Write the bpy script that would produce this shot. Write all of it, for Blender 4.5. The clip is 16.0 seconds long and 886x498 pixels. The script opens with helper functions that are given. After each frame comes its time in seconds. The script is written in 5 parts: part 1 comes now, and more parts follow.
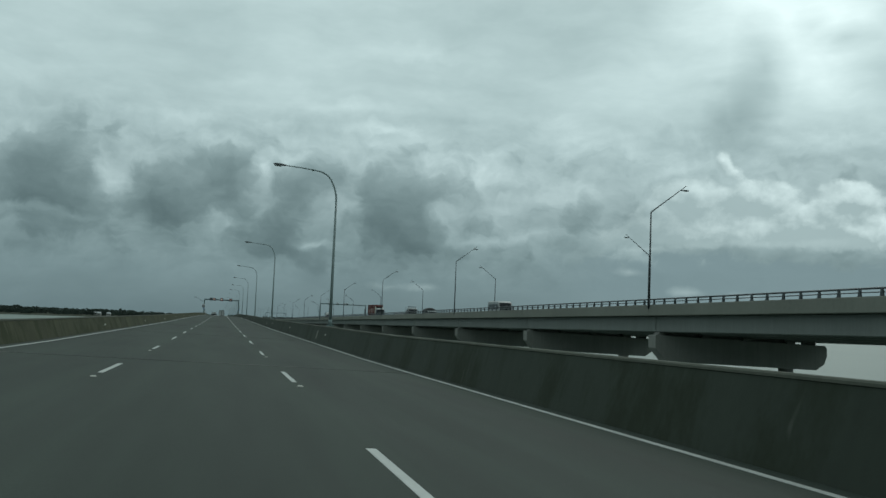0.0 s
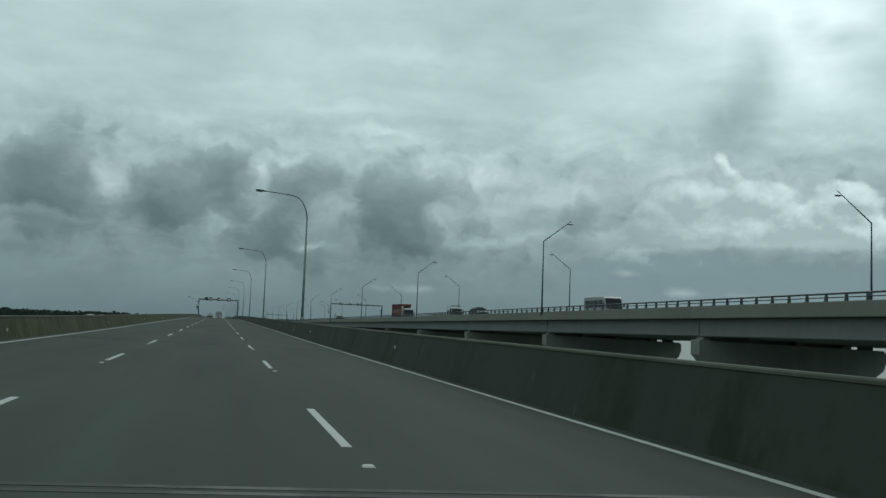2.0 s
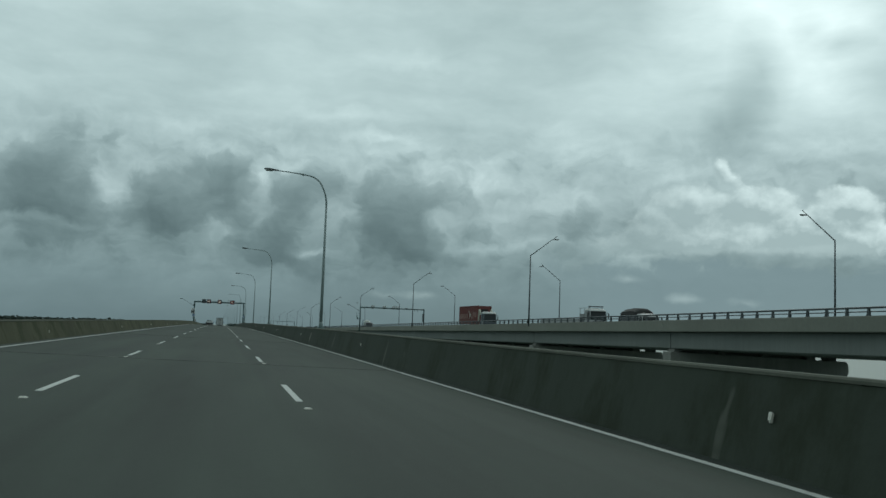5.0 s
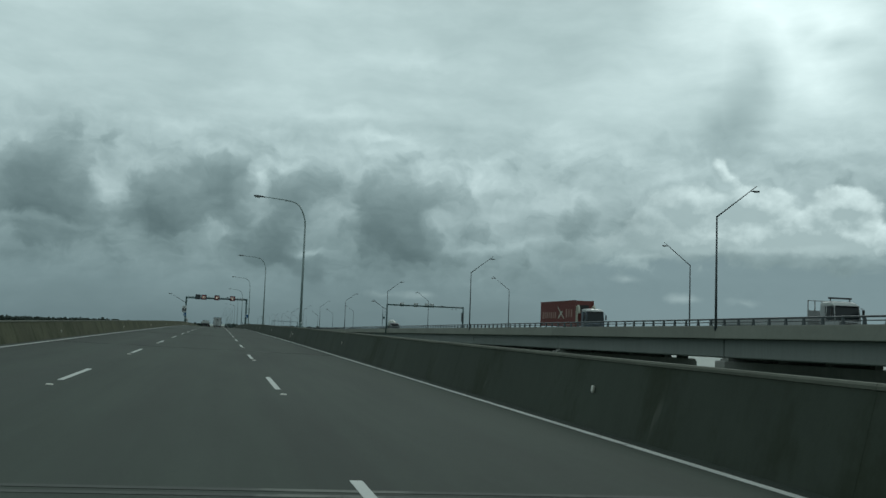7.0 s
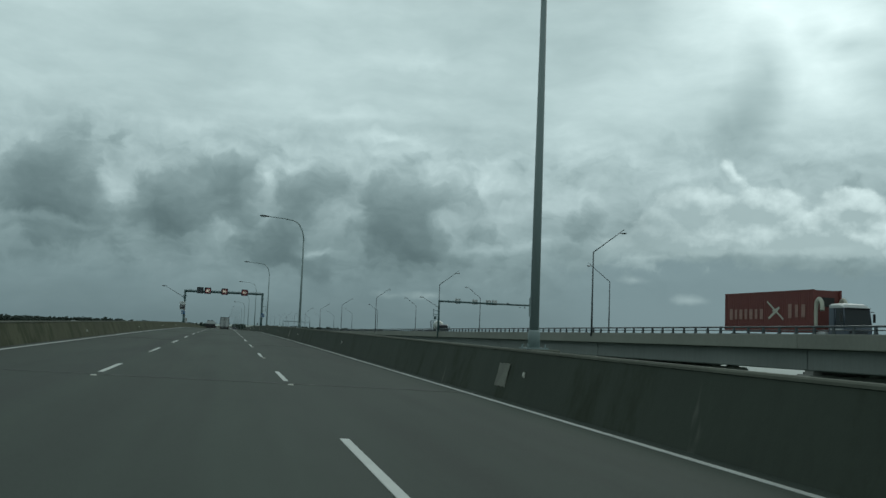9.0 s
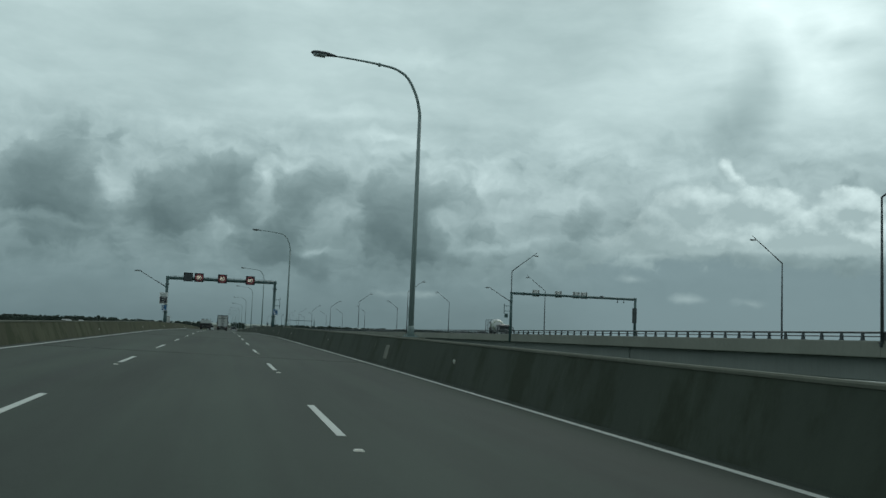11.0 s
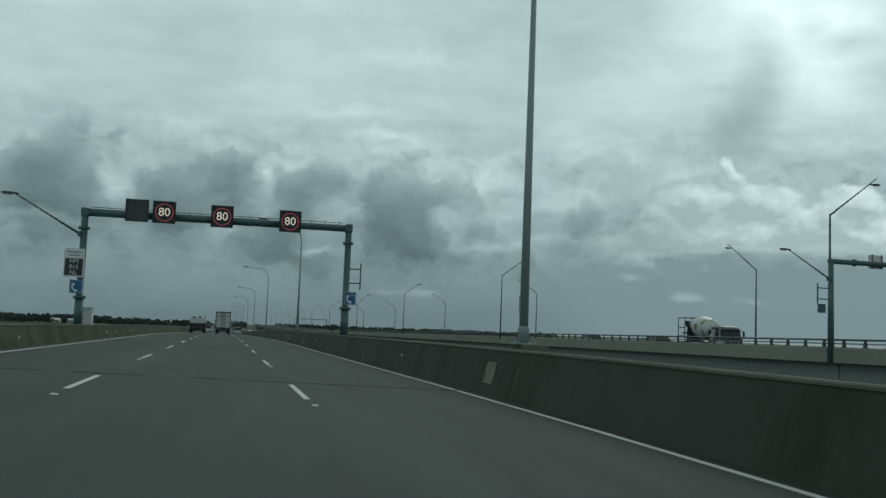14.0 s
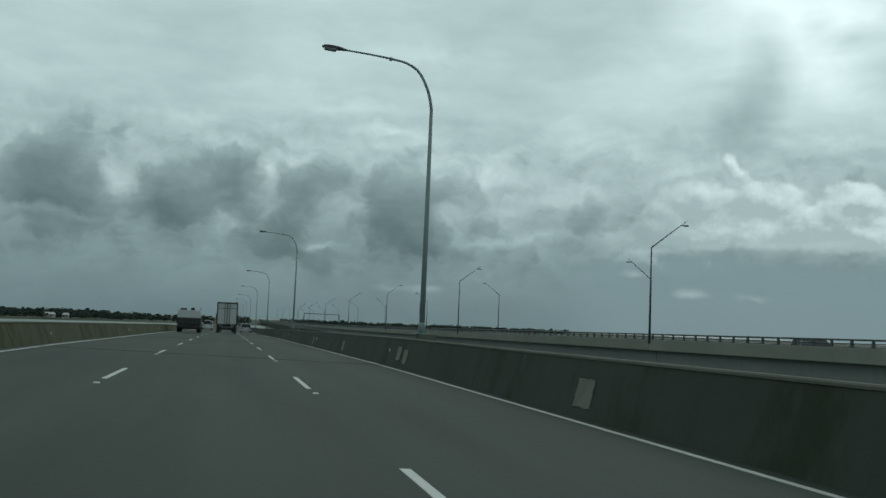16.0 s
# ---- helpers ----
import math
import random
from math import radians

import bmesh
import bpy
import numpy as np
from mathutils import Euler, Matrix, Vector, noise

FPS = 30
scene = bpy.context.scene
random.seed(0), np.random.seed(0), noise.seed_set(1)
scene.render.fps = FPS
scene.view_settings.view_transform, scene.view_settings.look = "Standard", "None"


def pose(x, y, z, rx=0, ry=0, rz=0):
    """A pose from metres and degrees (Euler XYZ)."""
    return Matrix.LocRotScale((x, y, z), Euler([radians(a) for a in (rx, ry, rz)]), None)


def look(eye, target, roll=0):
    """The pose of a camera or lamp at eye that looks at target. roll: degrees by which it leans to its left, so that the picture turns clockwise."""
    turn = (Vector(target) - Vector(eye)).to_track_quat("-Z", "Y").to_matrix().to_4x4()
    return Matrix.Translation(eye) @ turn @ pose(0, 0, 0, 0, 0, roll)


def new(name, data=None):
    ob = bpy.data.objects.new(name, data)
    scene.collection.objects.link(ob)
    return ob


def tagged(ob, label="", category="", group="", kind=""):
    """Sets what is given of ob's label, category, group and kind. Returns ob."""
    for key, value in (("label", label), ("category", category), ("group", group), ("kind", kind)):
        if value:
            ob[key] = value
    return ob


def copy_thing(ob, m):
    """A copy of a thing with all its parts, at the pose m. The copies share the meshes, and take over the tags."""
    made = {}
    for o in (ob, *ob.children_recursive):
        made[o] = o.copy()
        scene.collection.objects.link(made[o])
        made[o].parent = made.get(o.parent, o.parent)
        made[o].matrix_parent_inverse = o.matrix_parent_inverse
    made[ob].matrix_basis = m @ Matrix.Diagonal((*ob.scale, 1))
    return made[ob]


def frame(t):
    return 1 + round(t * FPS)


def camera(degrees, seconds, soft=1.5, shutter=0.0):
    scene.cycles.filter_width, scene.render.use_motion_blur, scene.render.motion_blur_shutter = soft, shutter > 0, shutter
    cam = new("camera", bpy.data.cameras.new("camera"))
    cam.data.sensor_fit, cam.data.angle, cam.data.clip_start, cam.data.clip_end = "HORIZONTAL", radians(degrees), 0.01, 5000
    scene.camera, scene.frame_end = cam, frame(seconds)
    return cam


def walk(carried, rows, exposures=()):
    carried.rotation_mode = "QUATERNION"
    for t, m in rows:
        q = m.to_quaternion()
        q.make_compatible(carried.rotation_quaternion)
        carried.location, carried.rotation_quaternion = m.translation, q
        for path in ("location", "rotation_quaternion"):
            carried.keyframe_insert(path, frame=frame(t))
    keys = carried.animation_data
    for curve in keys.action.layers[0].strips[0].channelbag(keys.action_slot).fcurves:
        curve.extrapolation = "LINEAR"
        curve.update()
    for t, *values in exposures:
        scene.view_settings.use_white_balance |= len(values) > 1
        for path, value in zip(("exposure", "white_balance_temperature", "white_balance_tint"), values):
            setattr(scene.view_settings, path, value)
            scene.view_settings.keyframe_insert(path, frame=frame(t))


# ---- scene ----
cam = camera(51.37, 16.0, soft=1.5)

PATH = [
    (0, pose(0.151, 0.573, 1.042, 94.552, -2.330, -13.484)),
    (0.5, pose(0.209, 11.802, 0.981, 94.638, -2.300, -13.505)),
    (1, pose(0.249, 23.015, 0.921, 94.659, -2.220, -13.599)),
    (1.5, pose(0.295, 34.363, 0.885, 94.721, -2.128, -13.625)),
    (2, pose(0.364, 45.407, 0.890, 94.653, -2.163, -13.621)),
    (2.5, pose(0.320, 56.446, 0.895, 94.711, -2.187, -13.728)),
    (3, pose(0.311, 67.511, 0.900, 94.819, -2.183, -13.481)),
    (3.5, pose(0.348, 78.726, 0.906, 94.888, -2.241, -13.299)),
    (4, pose(0.357, 90.036, 0.911, 94.975, -2.161, -13.341)),
    (6.5, pose(0.479, 146.719, 1.075, 95.047, -1.985, -13.750)),
    (7, pose(0.496, 158.160, 1.103, 95.029, -2.051, -13.656)),
    (7.5, pose(0.443, 169.665, 1.129, 95.002, -2.009, -13.375)),
    (8, pose(0.415, 181.037, 1.154, 94.982, -2.057, -13.234)),
    (8.5, pose(0.375, 192.389, 1.180, 94.976, -2.096, -13.228)),
    (9, pose(0.322, 203.770, 1.205, 95.055, -2.226, -13.247)),
    (11.5, pose(0.309, 259.361, 1.282, 94.958, -2.230, -13.370)),
    (12, pose(0.318, 270.476, 1.296, 94.937, -2.196, -13.356)),
    (12.5, pose(0.346, 281.724, 1.288, 94.990, -2.183, -13.432)),
    (13, pose(0.332, 292.998, 1.281, 95.002, -2.148, -13.418)),
    (13.5, pose(0.289, 304.286, 1.273, 94.918, -2.164, -13.366)),
    (14, pose(0.251, 315.730, 1.265, 94.899, -2.233, -13.321)),
    (14.5, pose(0.202, 327.246, 1.258, 94.740, -2.381, -13.236)),
    (15, pose(0.160, 338.669, 1.199, 94.807, -2.428, -13.211)),
    (15.5, pose(0.134, 350.091, 1.124, 94.802, -2.420, -13.241)),
    (16, pose(0.069, 361.495, 1.050, 94.634, -2.417, -13.155)),
]
walk(cam, PATH)

# ---------------------------------------------------------------- sky and light
# clouds: azimuth, elevation, half width, half height (degrees), weight
WEST_DARK = [(-5.6, 5.9, 7.6, 1.3, 0.14), (6.5, 5.8, 7.7, 1.7, 0.12), (-9.7, 7.7, 2, 2.4, 0.8), (-12.1, 7.3, 2.1, 1.6, 0.7), (-9.1, 11.2, 1.2, 0.64, 0.7),
    (-7.0, 10.7, 0.76, 0.72, 0.6), (-10.6, 9.5, 1.7, 1.3, 0.5), (-8.1, 6.2, 2.5, 1.1, 0.5), (-3.7, 7.3, 2, 1.7, 0.75), (-1.2, 8.8, 2.4, 1.4, 0.6),
    (0.2, 7.7, 1.4, 1.7, 0.7), (-2.7, 6.3, 2.3, 0.74, 0.5), (-4.9, 8.5, 1.1, 0.83, 0.3), (4.3, 8.2, 1.9, 1.6, 0.6), (6.0, 9.3, 1.4, 1, 0.3),
    (2.3, 4.9, 1.7, 1.4, 0.75), (4.5, 4.0, 2.4, 0.97, 0.55), (7.0, 3.4, 1.7, 0.52, 0.35)]
MID_DARK = [(10.7, 7.4, 2.1, 2.1, 0.7), (10.1, 5.3, 1.8, 1.6, 0.65), (12.6, 5.1, 1.8, 1.2, 0.5), (13.1, 8.3, 1.8, 1.4, 0.4), (8.5, 8.0, 0.88, 0.87, 0.3),
    (15.7, 6.6, 2.1, 1.2, 0.35), (20.5, 9.5, 2.1, 1, 0.32), (18.0, 10.5, 1.8, 0.7, 0.28), (23.7, 8.2, 1.7, 1, 0.26), (20.6, 7.1, 2.4, 1, 0.32),
    (-9.2, 4.7, 5.3, 0.52, 0.45), (-2.5, 4.0, 4, 0.41, 0.25), (-11.5, 4.0, 2.7, 0.32, 0.3), (11.2, 10.5, 0.78, 0.49, 0.3), (6.9, 6.2, 1.4, 1, 0.3)]
WEST_PALE = [(-6.7, 7.8, 0.95, 0.73, 0.38), (-11.5, 5.8, 1.6, 0.29, 0.5), (1.9, 8.8, 0.62, 0.82, 0.45), (3.4, 9.8, 1.2, 0.34, 0.4), (-0.1, 5.5, 1.3, 0.41, 0.45),
    (5.2, 4.5, 1.1, 0.28, 0.35), (-9.3, 5.5, 1.7, 0.26, 0.3), (7.2, 13.0, 2.5, 0.41, 0.14), (9.4, 11.9, 2.1, 0.35, 0.18), (11.4, 16.2, 2.5, 0.41, 0.14),
    (-10.7, 13.2, 2.1, 0.63, 0.08), (-3.7, 11.8, 2, 0.33, 0.1)]
MID_PALE = [(13.6, 9.4, 1.3, 0.77, 0.35), (16.4, 5.3, 1.6, 0.35, 0.3), (15.9, 9.2, 1.2, 0.77, 0.25), (12.4, 10.0, 1.1, 0.49, 0.2), (19.2, 5.6, 1.7, 0.35, 0.15),
    (5.7, 9.6, 1.1, 0.69, 0.15), (13.2, 6.7, 1.1, 0.42, 0.2), (17.2, 7.3, 1.4, 0.49, 0.2), (20.9, 8.1, 1.4, 0.63, 0.15)]
VEILS = [(36.6, 15.5, 4.1, 4.4, 0.1), (36.9, 8.1, 2.6, 1.6, 0.1), (23.3, 7.8, 8, 3.1, 0.14), (32.2, 9.2, 7.5, 2, 0.12), (32.5, 19.5, 4.7, 3.2, 0.52),
    (26.6, 15.6, 3.7, 2.3, 0.18), (22.9, 13.0, 3.8, 1.7, 0.17), (35.6, 14.6, 4.2, 2.9, 0.3), (38.1, 18.1, 2.3, 1.8, 0.2), (32.2, 15.7, 1.3, 2.4, -0.34),
    (31.2, 12.7, 1.5, 2, -0.3), (35.0, 17.8, 0.93, 0.81, -0.2), (37.0, 16.9, 1.3, 0.62, -0.25), (35.4, 10.4, 4.4, 1.5, -0.14), (14.9, 18.8, 8.5, 2, -0.12),
    (-3.4, 16.9, 4.8, 1.9, -0.1), (20.7, 16.7, 3.2, 1, -0.08), (6.1, 15.5, 7.1, 2, 0.05), (9.8, 10.9, 9.2, 1, 0.06)]
HEAPS = [(30.2, 10.3, 0.42, 0.53, 0.9), (30.7, 9.6, 0.58, 0.4, 0.6), (27.4, 8.0, 1.4, 0.95, 0.9), (28.7, 8.5, 1.3, 0.74, 0.7), (32.1, 8.3, 1.4, 0.83, 0.7),
    (33.7, 7.9, 1.1, 0.82, 0.6), (36.9, 8.0, 1.3, 0.9, 0.95), (38.1, 7.8, 1, 0.8, 0.8), (36.0, 7.2, 1, 0.81, 0.8), (25.7, 6.7, 1.5, 0.86, 0.6),
    (30.0, 6.9, 3.5, 1.4, 0.7), (35.1, 6.2, 3, 1, 0.8), (38.0, 6.0, 1.7, 1, 0.8), (26.8, 5.8, 3.3, 0.75, 0.6), (23.7, 5.4, 2, 0.48, 0.4)]
WISPS = [(32.3, 5.3, 3.7, 0.23, 0.6), (25.8, 4.9, 2.7, 0.27, 0.7), (36.3, 5.6, 2.3, 0.26, 0.5), (24.8, 3.5, 0.87, 0.28, 0.6), (28.2, 2.4, 1.2, 0.3, 0.7),
    (31.7, 2.2, 1.1, 0.3, 0.55), (12.3, 2.2, 0.98, 0.28, 0.5), (9.9, 2.1, 1.4, 0.25, 0.5), (5.2, 4.5, 1.2, 0.28, 0.4), (23.7, 4.4, 2, 0.21, 0.4),
    (16.1, 3.9, 1.1, 0.25, 0.4)]


class Graph:
    """Small helper to write node trees as expressions."""

    def __init__(self, tree):
        self.t = tree

    def node(self, kind, **kw):
        n = self.t.nodes.new(kind)
        for k, v in kw.items():
            if k == "op":
                n.operation = v
        return n

    def put(self, socket, v):
        if hasattr(v, "is_linked") or hasattr(v, "links"):
            self.t.links.new(v, socket)
        else:
            socket.default_value = v

    def math(self, op, a, b=0.0, c=0.0, clamp=False):
        n = self.node("ShaderNodeMath", op=op)
        n.use_clamp = clamp
        for s, v in zip(n.inputs, (a, b, c)):
            self.put(s, v)
        return n.outputs[0]

    def vec(self, op, a, b=(0, 0, 0)):
        n = self.node("ShaderNodeVectorMath", op=op)
        self.put(n.inputs[0], a)
        self.put(n.inputs[1], b)
        return n.outputs[0]

    def noise(self, v, scale, detail=6, rough=0.55):
        n = self.node("ShaderNodeTexNoise")
        self.put(n.inputs["Vector"], v)
        n.inputs["Scale"].default_value, n.inputs["Detail"].default_value, n.inputs["Roughness"].default_value = scale, detail, rough
        return n.outputs[0], n.outputs[1]

    def ramp(self, v, stops):
        n = self.node("ShaderNodeValToRGB")
        e = n.color_ramp.elements
        while len(e) < len(stops):
            e.new(0.5)
        for el, (p, c) in zip(e, stops):
            el.position, el.color = p, (*c, 1) if len(c) == 3 else c
        self.put(n.inputs[0], v)
        return n.outputs[0]

    def mix(self, f, a, b, kind="MIX"):
        n = self.node("ShaderNodeMix")
        n.data_type, n.blend_type = "RGBA", kind
        self.put(n.inputs[0], f)
        self.put(n.inputs[6], a)
        self.put(n.inputs[7], b)
        return n.outputs[2]

    def map(self, v, loc=(0, 0, 0), scale=(1, 1, 1), kind="POINT"):
        n = self.node("ShaderNodeMapping")
        n.vector_type = kind
        self.put(n.inputs[0], v)
        n.inputs["Location"].default_value, n.inputs["Scale"].default_value = loc, scale
        return n.outputs[0]

    def smooth(self, v, lo, hi, a=0.0, b=1.0):
        n = self.node("ShaderNodeMapRange")
        n.interpolation_type = "SMOOTHSTEP"
        for s, x in zip(n.inputs, (v, lo, hi, a, b)):
            self.put(s, x)
        return n.outputs[0]


SUN_AZ, SUN_EL = 34.0, 40.0          # the veiled sun stands ahead and to the right

world = bpy.data.worlds.new("overcast_sky")
scene.world = world
world.use_nodes = True
world.node_tree.nodes.clear()
g = Graph(world.node_tree)
way = g.vec("NORMALIZE", g.node("ShaderNodeTexCoord").outputs["Generated"])
sep = g.node("ShaderNodeSeparateXYZ")
g.put(sep.inputs[0], way)
azim = g.math("MULTIPLY", g.math("ARCTAN2", sep.outputs[0], sep.outputs[1]), 57.2958)
elev = g.math("MULTIPLY", g.math("ARCSINE", sep.outputs[2]), 57.2958)
flat = g.node("ShaderNodeCombineXYZ")
g.put(flat.inputs[0], azim)
g.put(flat.inputs[1], elev)
P = flat.outputs[0]


def drift(v, scale, reach, tall=0.8, rough=0.6, detail=7):
    """Sky coordinates pushed about by noise, so that cloud edges fray."""
    _, w = g.noise(v, scale, detail, rough)
    k = g.node("ShaderNodeVectorMath", op="SCALE")
    g.put(k.inputs[0], g.vec("SUBTRACT", w, (0.5, 0.5, 0.5)))
    k.inputs["Scale"].default_value = reach
    return g.vec("ADD", v, g.vec("MULTIPLY", k.outputs[0], (1.0, tall, 0)))


def heap(rows, v, grow, strength=1.0):
    """Adds soft ellipses on the sky; their sum travels in z."""
    for a, e, wa, we, k in rows:
        ball = g.node("ShaderNodeTexGradient")
        ball.gradient_type = "SPHERICAL"
        g.put(ball.inputs[0], g.map(v, (a, e, 0), (wa * grow, we * grow, 1e6), "TEXTURE"))
        step = g.node("ShaderNodeVectorMath", op="MULTIPLY_ADD")
        g.put(step.inputs[0], ball.outputs[1])
        step.inputs[1].default_value = (0, 0, k * strength)
        g.put(step.inputs[2], v)
        v = step.outputs[0]
    return v


def height_of(v):
    n = g.node("ShaderNodeSeparateXYZ")
    g.put(n.inputs[0], v)
    return n.outputs[2]


def billow(v, scale, soft=0.55):
    """Rounded cauliflower heads, 0 to 1."""
    n = g.node("ShaderNodeTexVoronoi")
    n.voronoi_dimensions, n.feature, n.normalize = "2D", "SMOOTH_F1", True
    g.put(n.inputs["Vector"], v)
    n.inputs["Scale"].default_value, n.inputs["Detail"].default_value = scale, 4.0
    n.inputs["Roughness"].default_value, n.inputs["Smoothness"].default_value = 0.62, soft
    return g.math("SUBTRACT", 1.0, n.outputs[0])


def relief(v, scale, reach):
    """How far the heads turn towards the sun, up and to the right."""
    return g.math("SUBTRACT", billow(v, scale), billow(g.vec("ADD", v, (0.7 * reach, reach, 0)), scale))


# cloud layers
EASY = drift(P, 0.22, 1.8, rough=0.45, detail=3)
PC = drift(drift(P, 0.38, 2.6, tall=0.9, rough=0.5, detail=3), 1.4, 0.75, tall=0.9, rough=0.58, detail=6)
SUNWARD = g.vec("ADD", PC, (0.30, 0.55, 0))


def grain(v):
    """Cloud texture round zero: rounded heads broken by finer noise."""
    n, _ = g.noise(g.map(v, scale=(0.75, 1.0, 1)), 0.52, 5, 0.5)
    return g.math("MULTIPLY_ADD", g.math("SUBTRACT", billow(g.map(v, scale=(0.7, 1.0, 1)), 0.55), 0.8), 0.45, g.math("MULTIPLY", g.math("SUBTRACT", n, 0.5), 1.7))


crowd = g.math("MULTIPLY", g.smooth(elev, 14.0, 10.0), g.smooth(elev, 1.0, 4.0))       # belt of heaped cloud
here, there = grain(PC), grain(SUNWARD)
dens = g.math("MULTIPLY_ADD", here, 1.0, height_of(heap(MID_DARK, heap(WEST_DARK, PC, 1.5), 1.5)))
shelf = g.math("MULTIPLY_ADD", there, 1.0, height_of(heap(MID_DARK, heap(WEST_DARK, SUNWARD, 1.5), 1.5)))
thick = g.math("MULTIPLY", g.math("MULTIPLY_ADD", g.smooth(dens, 0.0, 0.42), 0.45, g.math("MULTIPLY", g.smooth(dens, 0.15, 1.15), 0.65)), crowd)
facing = g.math("MULTIPLY", g.math("SUBTRACT", dens, shelf), crowd)
streak_n, _ = g.noise(g.map(EASY, loc=(11, 1, 0), scale=(0.30, 1.0, 1)), 0.55, 6, 0.55)
slow_n, _ = g.noise(g.map(EASY, loc=(7, 3, 0), scale=(0.5, 1.0, 1)), 0.14, 4, 0.5)
depth = height_of(heap(VEILS, EASY, 1.6))
depth = g.math("ADD", depth, height_of(heap(MID_PALE, heap(WEST_PALE, PC, 1.6), 1.6)))
depth = g.math("MULTIPLY_ADD", g.math("SUBTRACT", slow_n, 0.5), 0.35, depth)
folds = g.math("SUBTRACT", billow(g.map(EASY, loc=(3, 5, 0), scale=(0.45, 1.0, 1)), 0.33), 0.8)
depth = g.math("MULTIPLY_ADD", folds, 0.28, depth)
depth = g.math("MULTIPLY_ADD", g.math("MULTIPLY", g.math("SUBTRACT", streak_n, 0.5), g.math("MULTIPLY", g.smooth(elev, 0.5, 4.0), g.smooth(elev, 12.0, 18.0, 1.0, 0.6))), 0.46, depth)
depth = g.math("MULTIPLY_ADD", thick, -0.70, depth)
depth = g.math("MULTIPLY_ADD", facing, 0.40, depth)
bluish = g.smooth(g.math("MULTIPLY", g.smooth(azim, 15.0, 27.0), g.smooth(g.math("MULTIPLY_ADD", here, 2.2, elev), 4.6, 3.7)), 0.0, 1.0)
veil = g.ramp(g.math("DIVIDE", elev, 40.0, clamp=True), [
    (0.0, (0.138, 0.210, 0.224)), (0.06, (0.172, 0.256, 0.270)), (0.12, (0.225, 0.322, 0.332)), (0.20, (0.305, 0.418, 0.426)),
    (0.27, (0.385, 0.518, 0.524)), (0.34, (0.442, 0.588, 0.590)), (0.48, (0.472, 0.622, 0.622)), (0.8, (0.39, 0.48, 0.48)), (1.0, (0.35, 0.43, 0.43))])
veil = g.mix(g.math("MULTIPLY", bluish, 0.85), veil, (0.178, 0.266, 0.286, 1))
depth = g.math("MULTIPLY", depth, g.math("MULTIPLY_ADD", bluish, -0.8, 1.0))
shade = g.node("ShaderNodeCombineXYZ")
for i, k in enumerate((1.10, 0.97, 0.95)):
    g.put(shade.inputs[i], g.math("EXPONENT", g.math("MULTIPLY", depth, k)))
sky = g.vec("MULTIPLY", g.vec("MULTIPLY", veil, (1.06, 1.045, 1.05)), shade.outputs[0])

# sunlit heaps in the east, their heads turned to the light
PS = drift(drift(P, 0.6, 0.55, rough=0.45, detail=3), 1.8, 0.26, tall=1.0, rough=0.5, detail=4)
PS_UP = g.vec("ADD", PS, (0.25, 0.50, 0))
heads, heads_up = (billow(g.map(v, scale=(0.9, 1.1, 1)), 0.50, 0.30) for v in (PS, PS_UP))
body, beyond = height_of(heap(HEAPS, PS, 1.55)), height_of(heap(HEAPS, PS_UP, 1.55))
soft_n, _ = g.noise(PS, 0.45, 4, 0.5)
mass = body
body = g.math("MULTIPLY_ADD", g.math("SUBTRACT", heads, 0.8), 0.9, body)
beyond = g.math("MULTIPLY_ADD", g.math("SUBTRACT", heads_up, 0.8), 0.9, beyond)
lit = g.math("MULTIPLY_ADD", g.math("SUBTRACT", body, beyond), 1.15, g.math("MULTIPLY_ADD", g.math("SUBTRACT", soft_n, 0.5), 1.3, 0.16))
cumulus = g.mix(g.math("MULTIPLY", lit, 1.0, clamp=True), (0.36, 0.48, 0.488, 1), (0.72, 0.89, 0.89, 1))
puff = g.math("MULTIPLY", g.math("MULTIPLY", g.smooth(body, -0.02, 0.34), g.smooth(mass, 0.04, 0.22)), g.smooth(azim, 22.5, 33.0, 0.3, 0.92))
wisp = g.math("MULTIPLY", g.smooth(g.math("MULTIPLY_ADD", g.math("SUBTRACT", soft_n, 0.5), 0.9, height_of(heap(WISPS, PS, 1.75))), 0.16, 0.85), 0.30)
sky = g.mix(puff, sky, cumulus)
sky = g.mix(wisp, sky, (0.60, 0.76, 0.76, 1))
nishita = g.node("ShaderNodeTexSky")
nishita.sky_type, nishita.sun_disc = "NISHITA", False
nishita.sun_elevation, nishita.sun_rotation = radians(SUN_EL), radians(SUN_AZ)
blue = g.vec("MULTIPLY", nishita.outputs[0], (0.05, 0.05, 0.05))
total = g.mix(0.985, blue, sky)
bg = g.node("ShaderNodeBackground")
g.put(bg.inputs[0], total)
bg.inputs[1].default_value = 1.0
out = g.node("ShaderNodeOutputWorld")
g.put(out.inputs[0], bg.outputs[0])

sun = new("sun", bpy.data.lights.new("sun", "SUN"))
sun.data.energy, sun.data.angle, sun.data.color = 0.5, radians(25), (0.95, 1.0, 0.95)
sun.matrix_world = look((0, 0, 60), (-60 * math.sin(radians(SUN_AZ)) / math.tan(radians(SUN_EL)),
                                     -60 * math.cos(radians(SUN_AZ)) / math.tan(radians(SUN_EL)), 0))
scene.view_settings.exposure = 0.0

# ---------------------------------------------------------------- materials


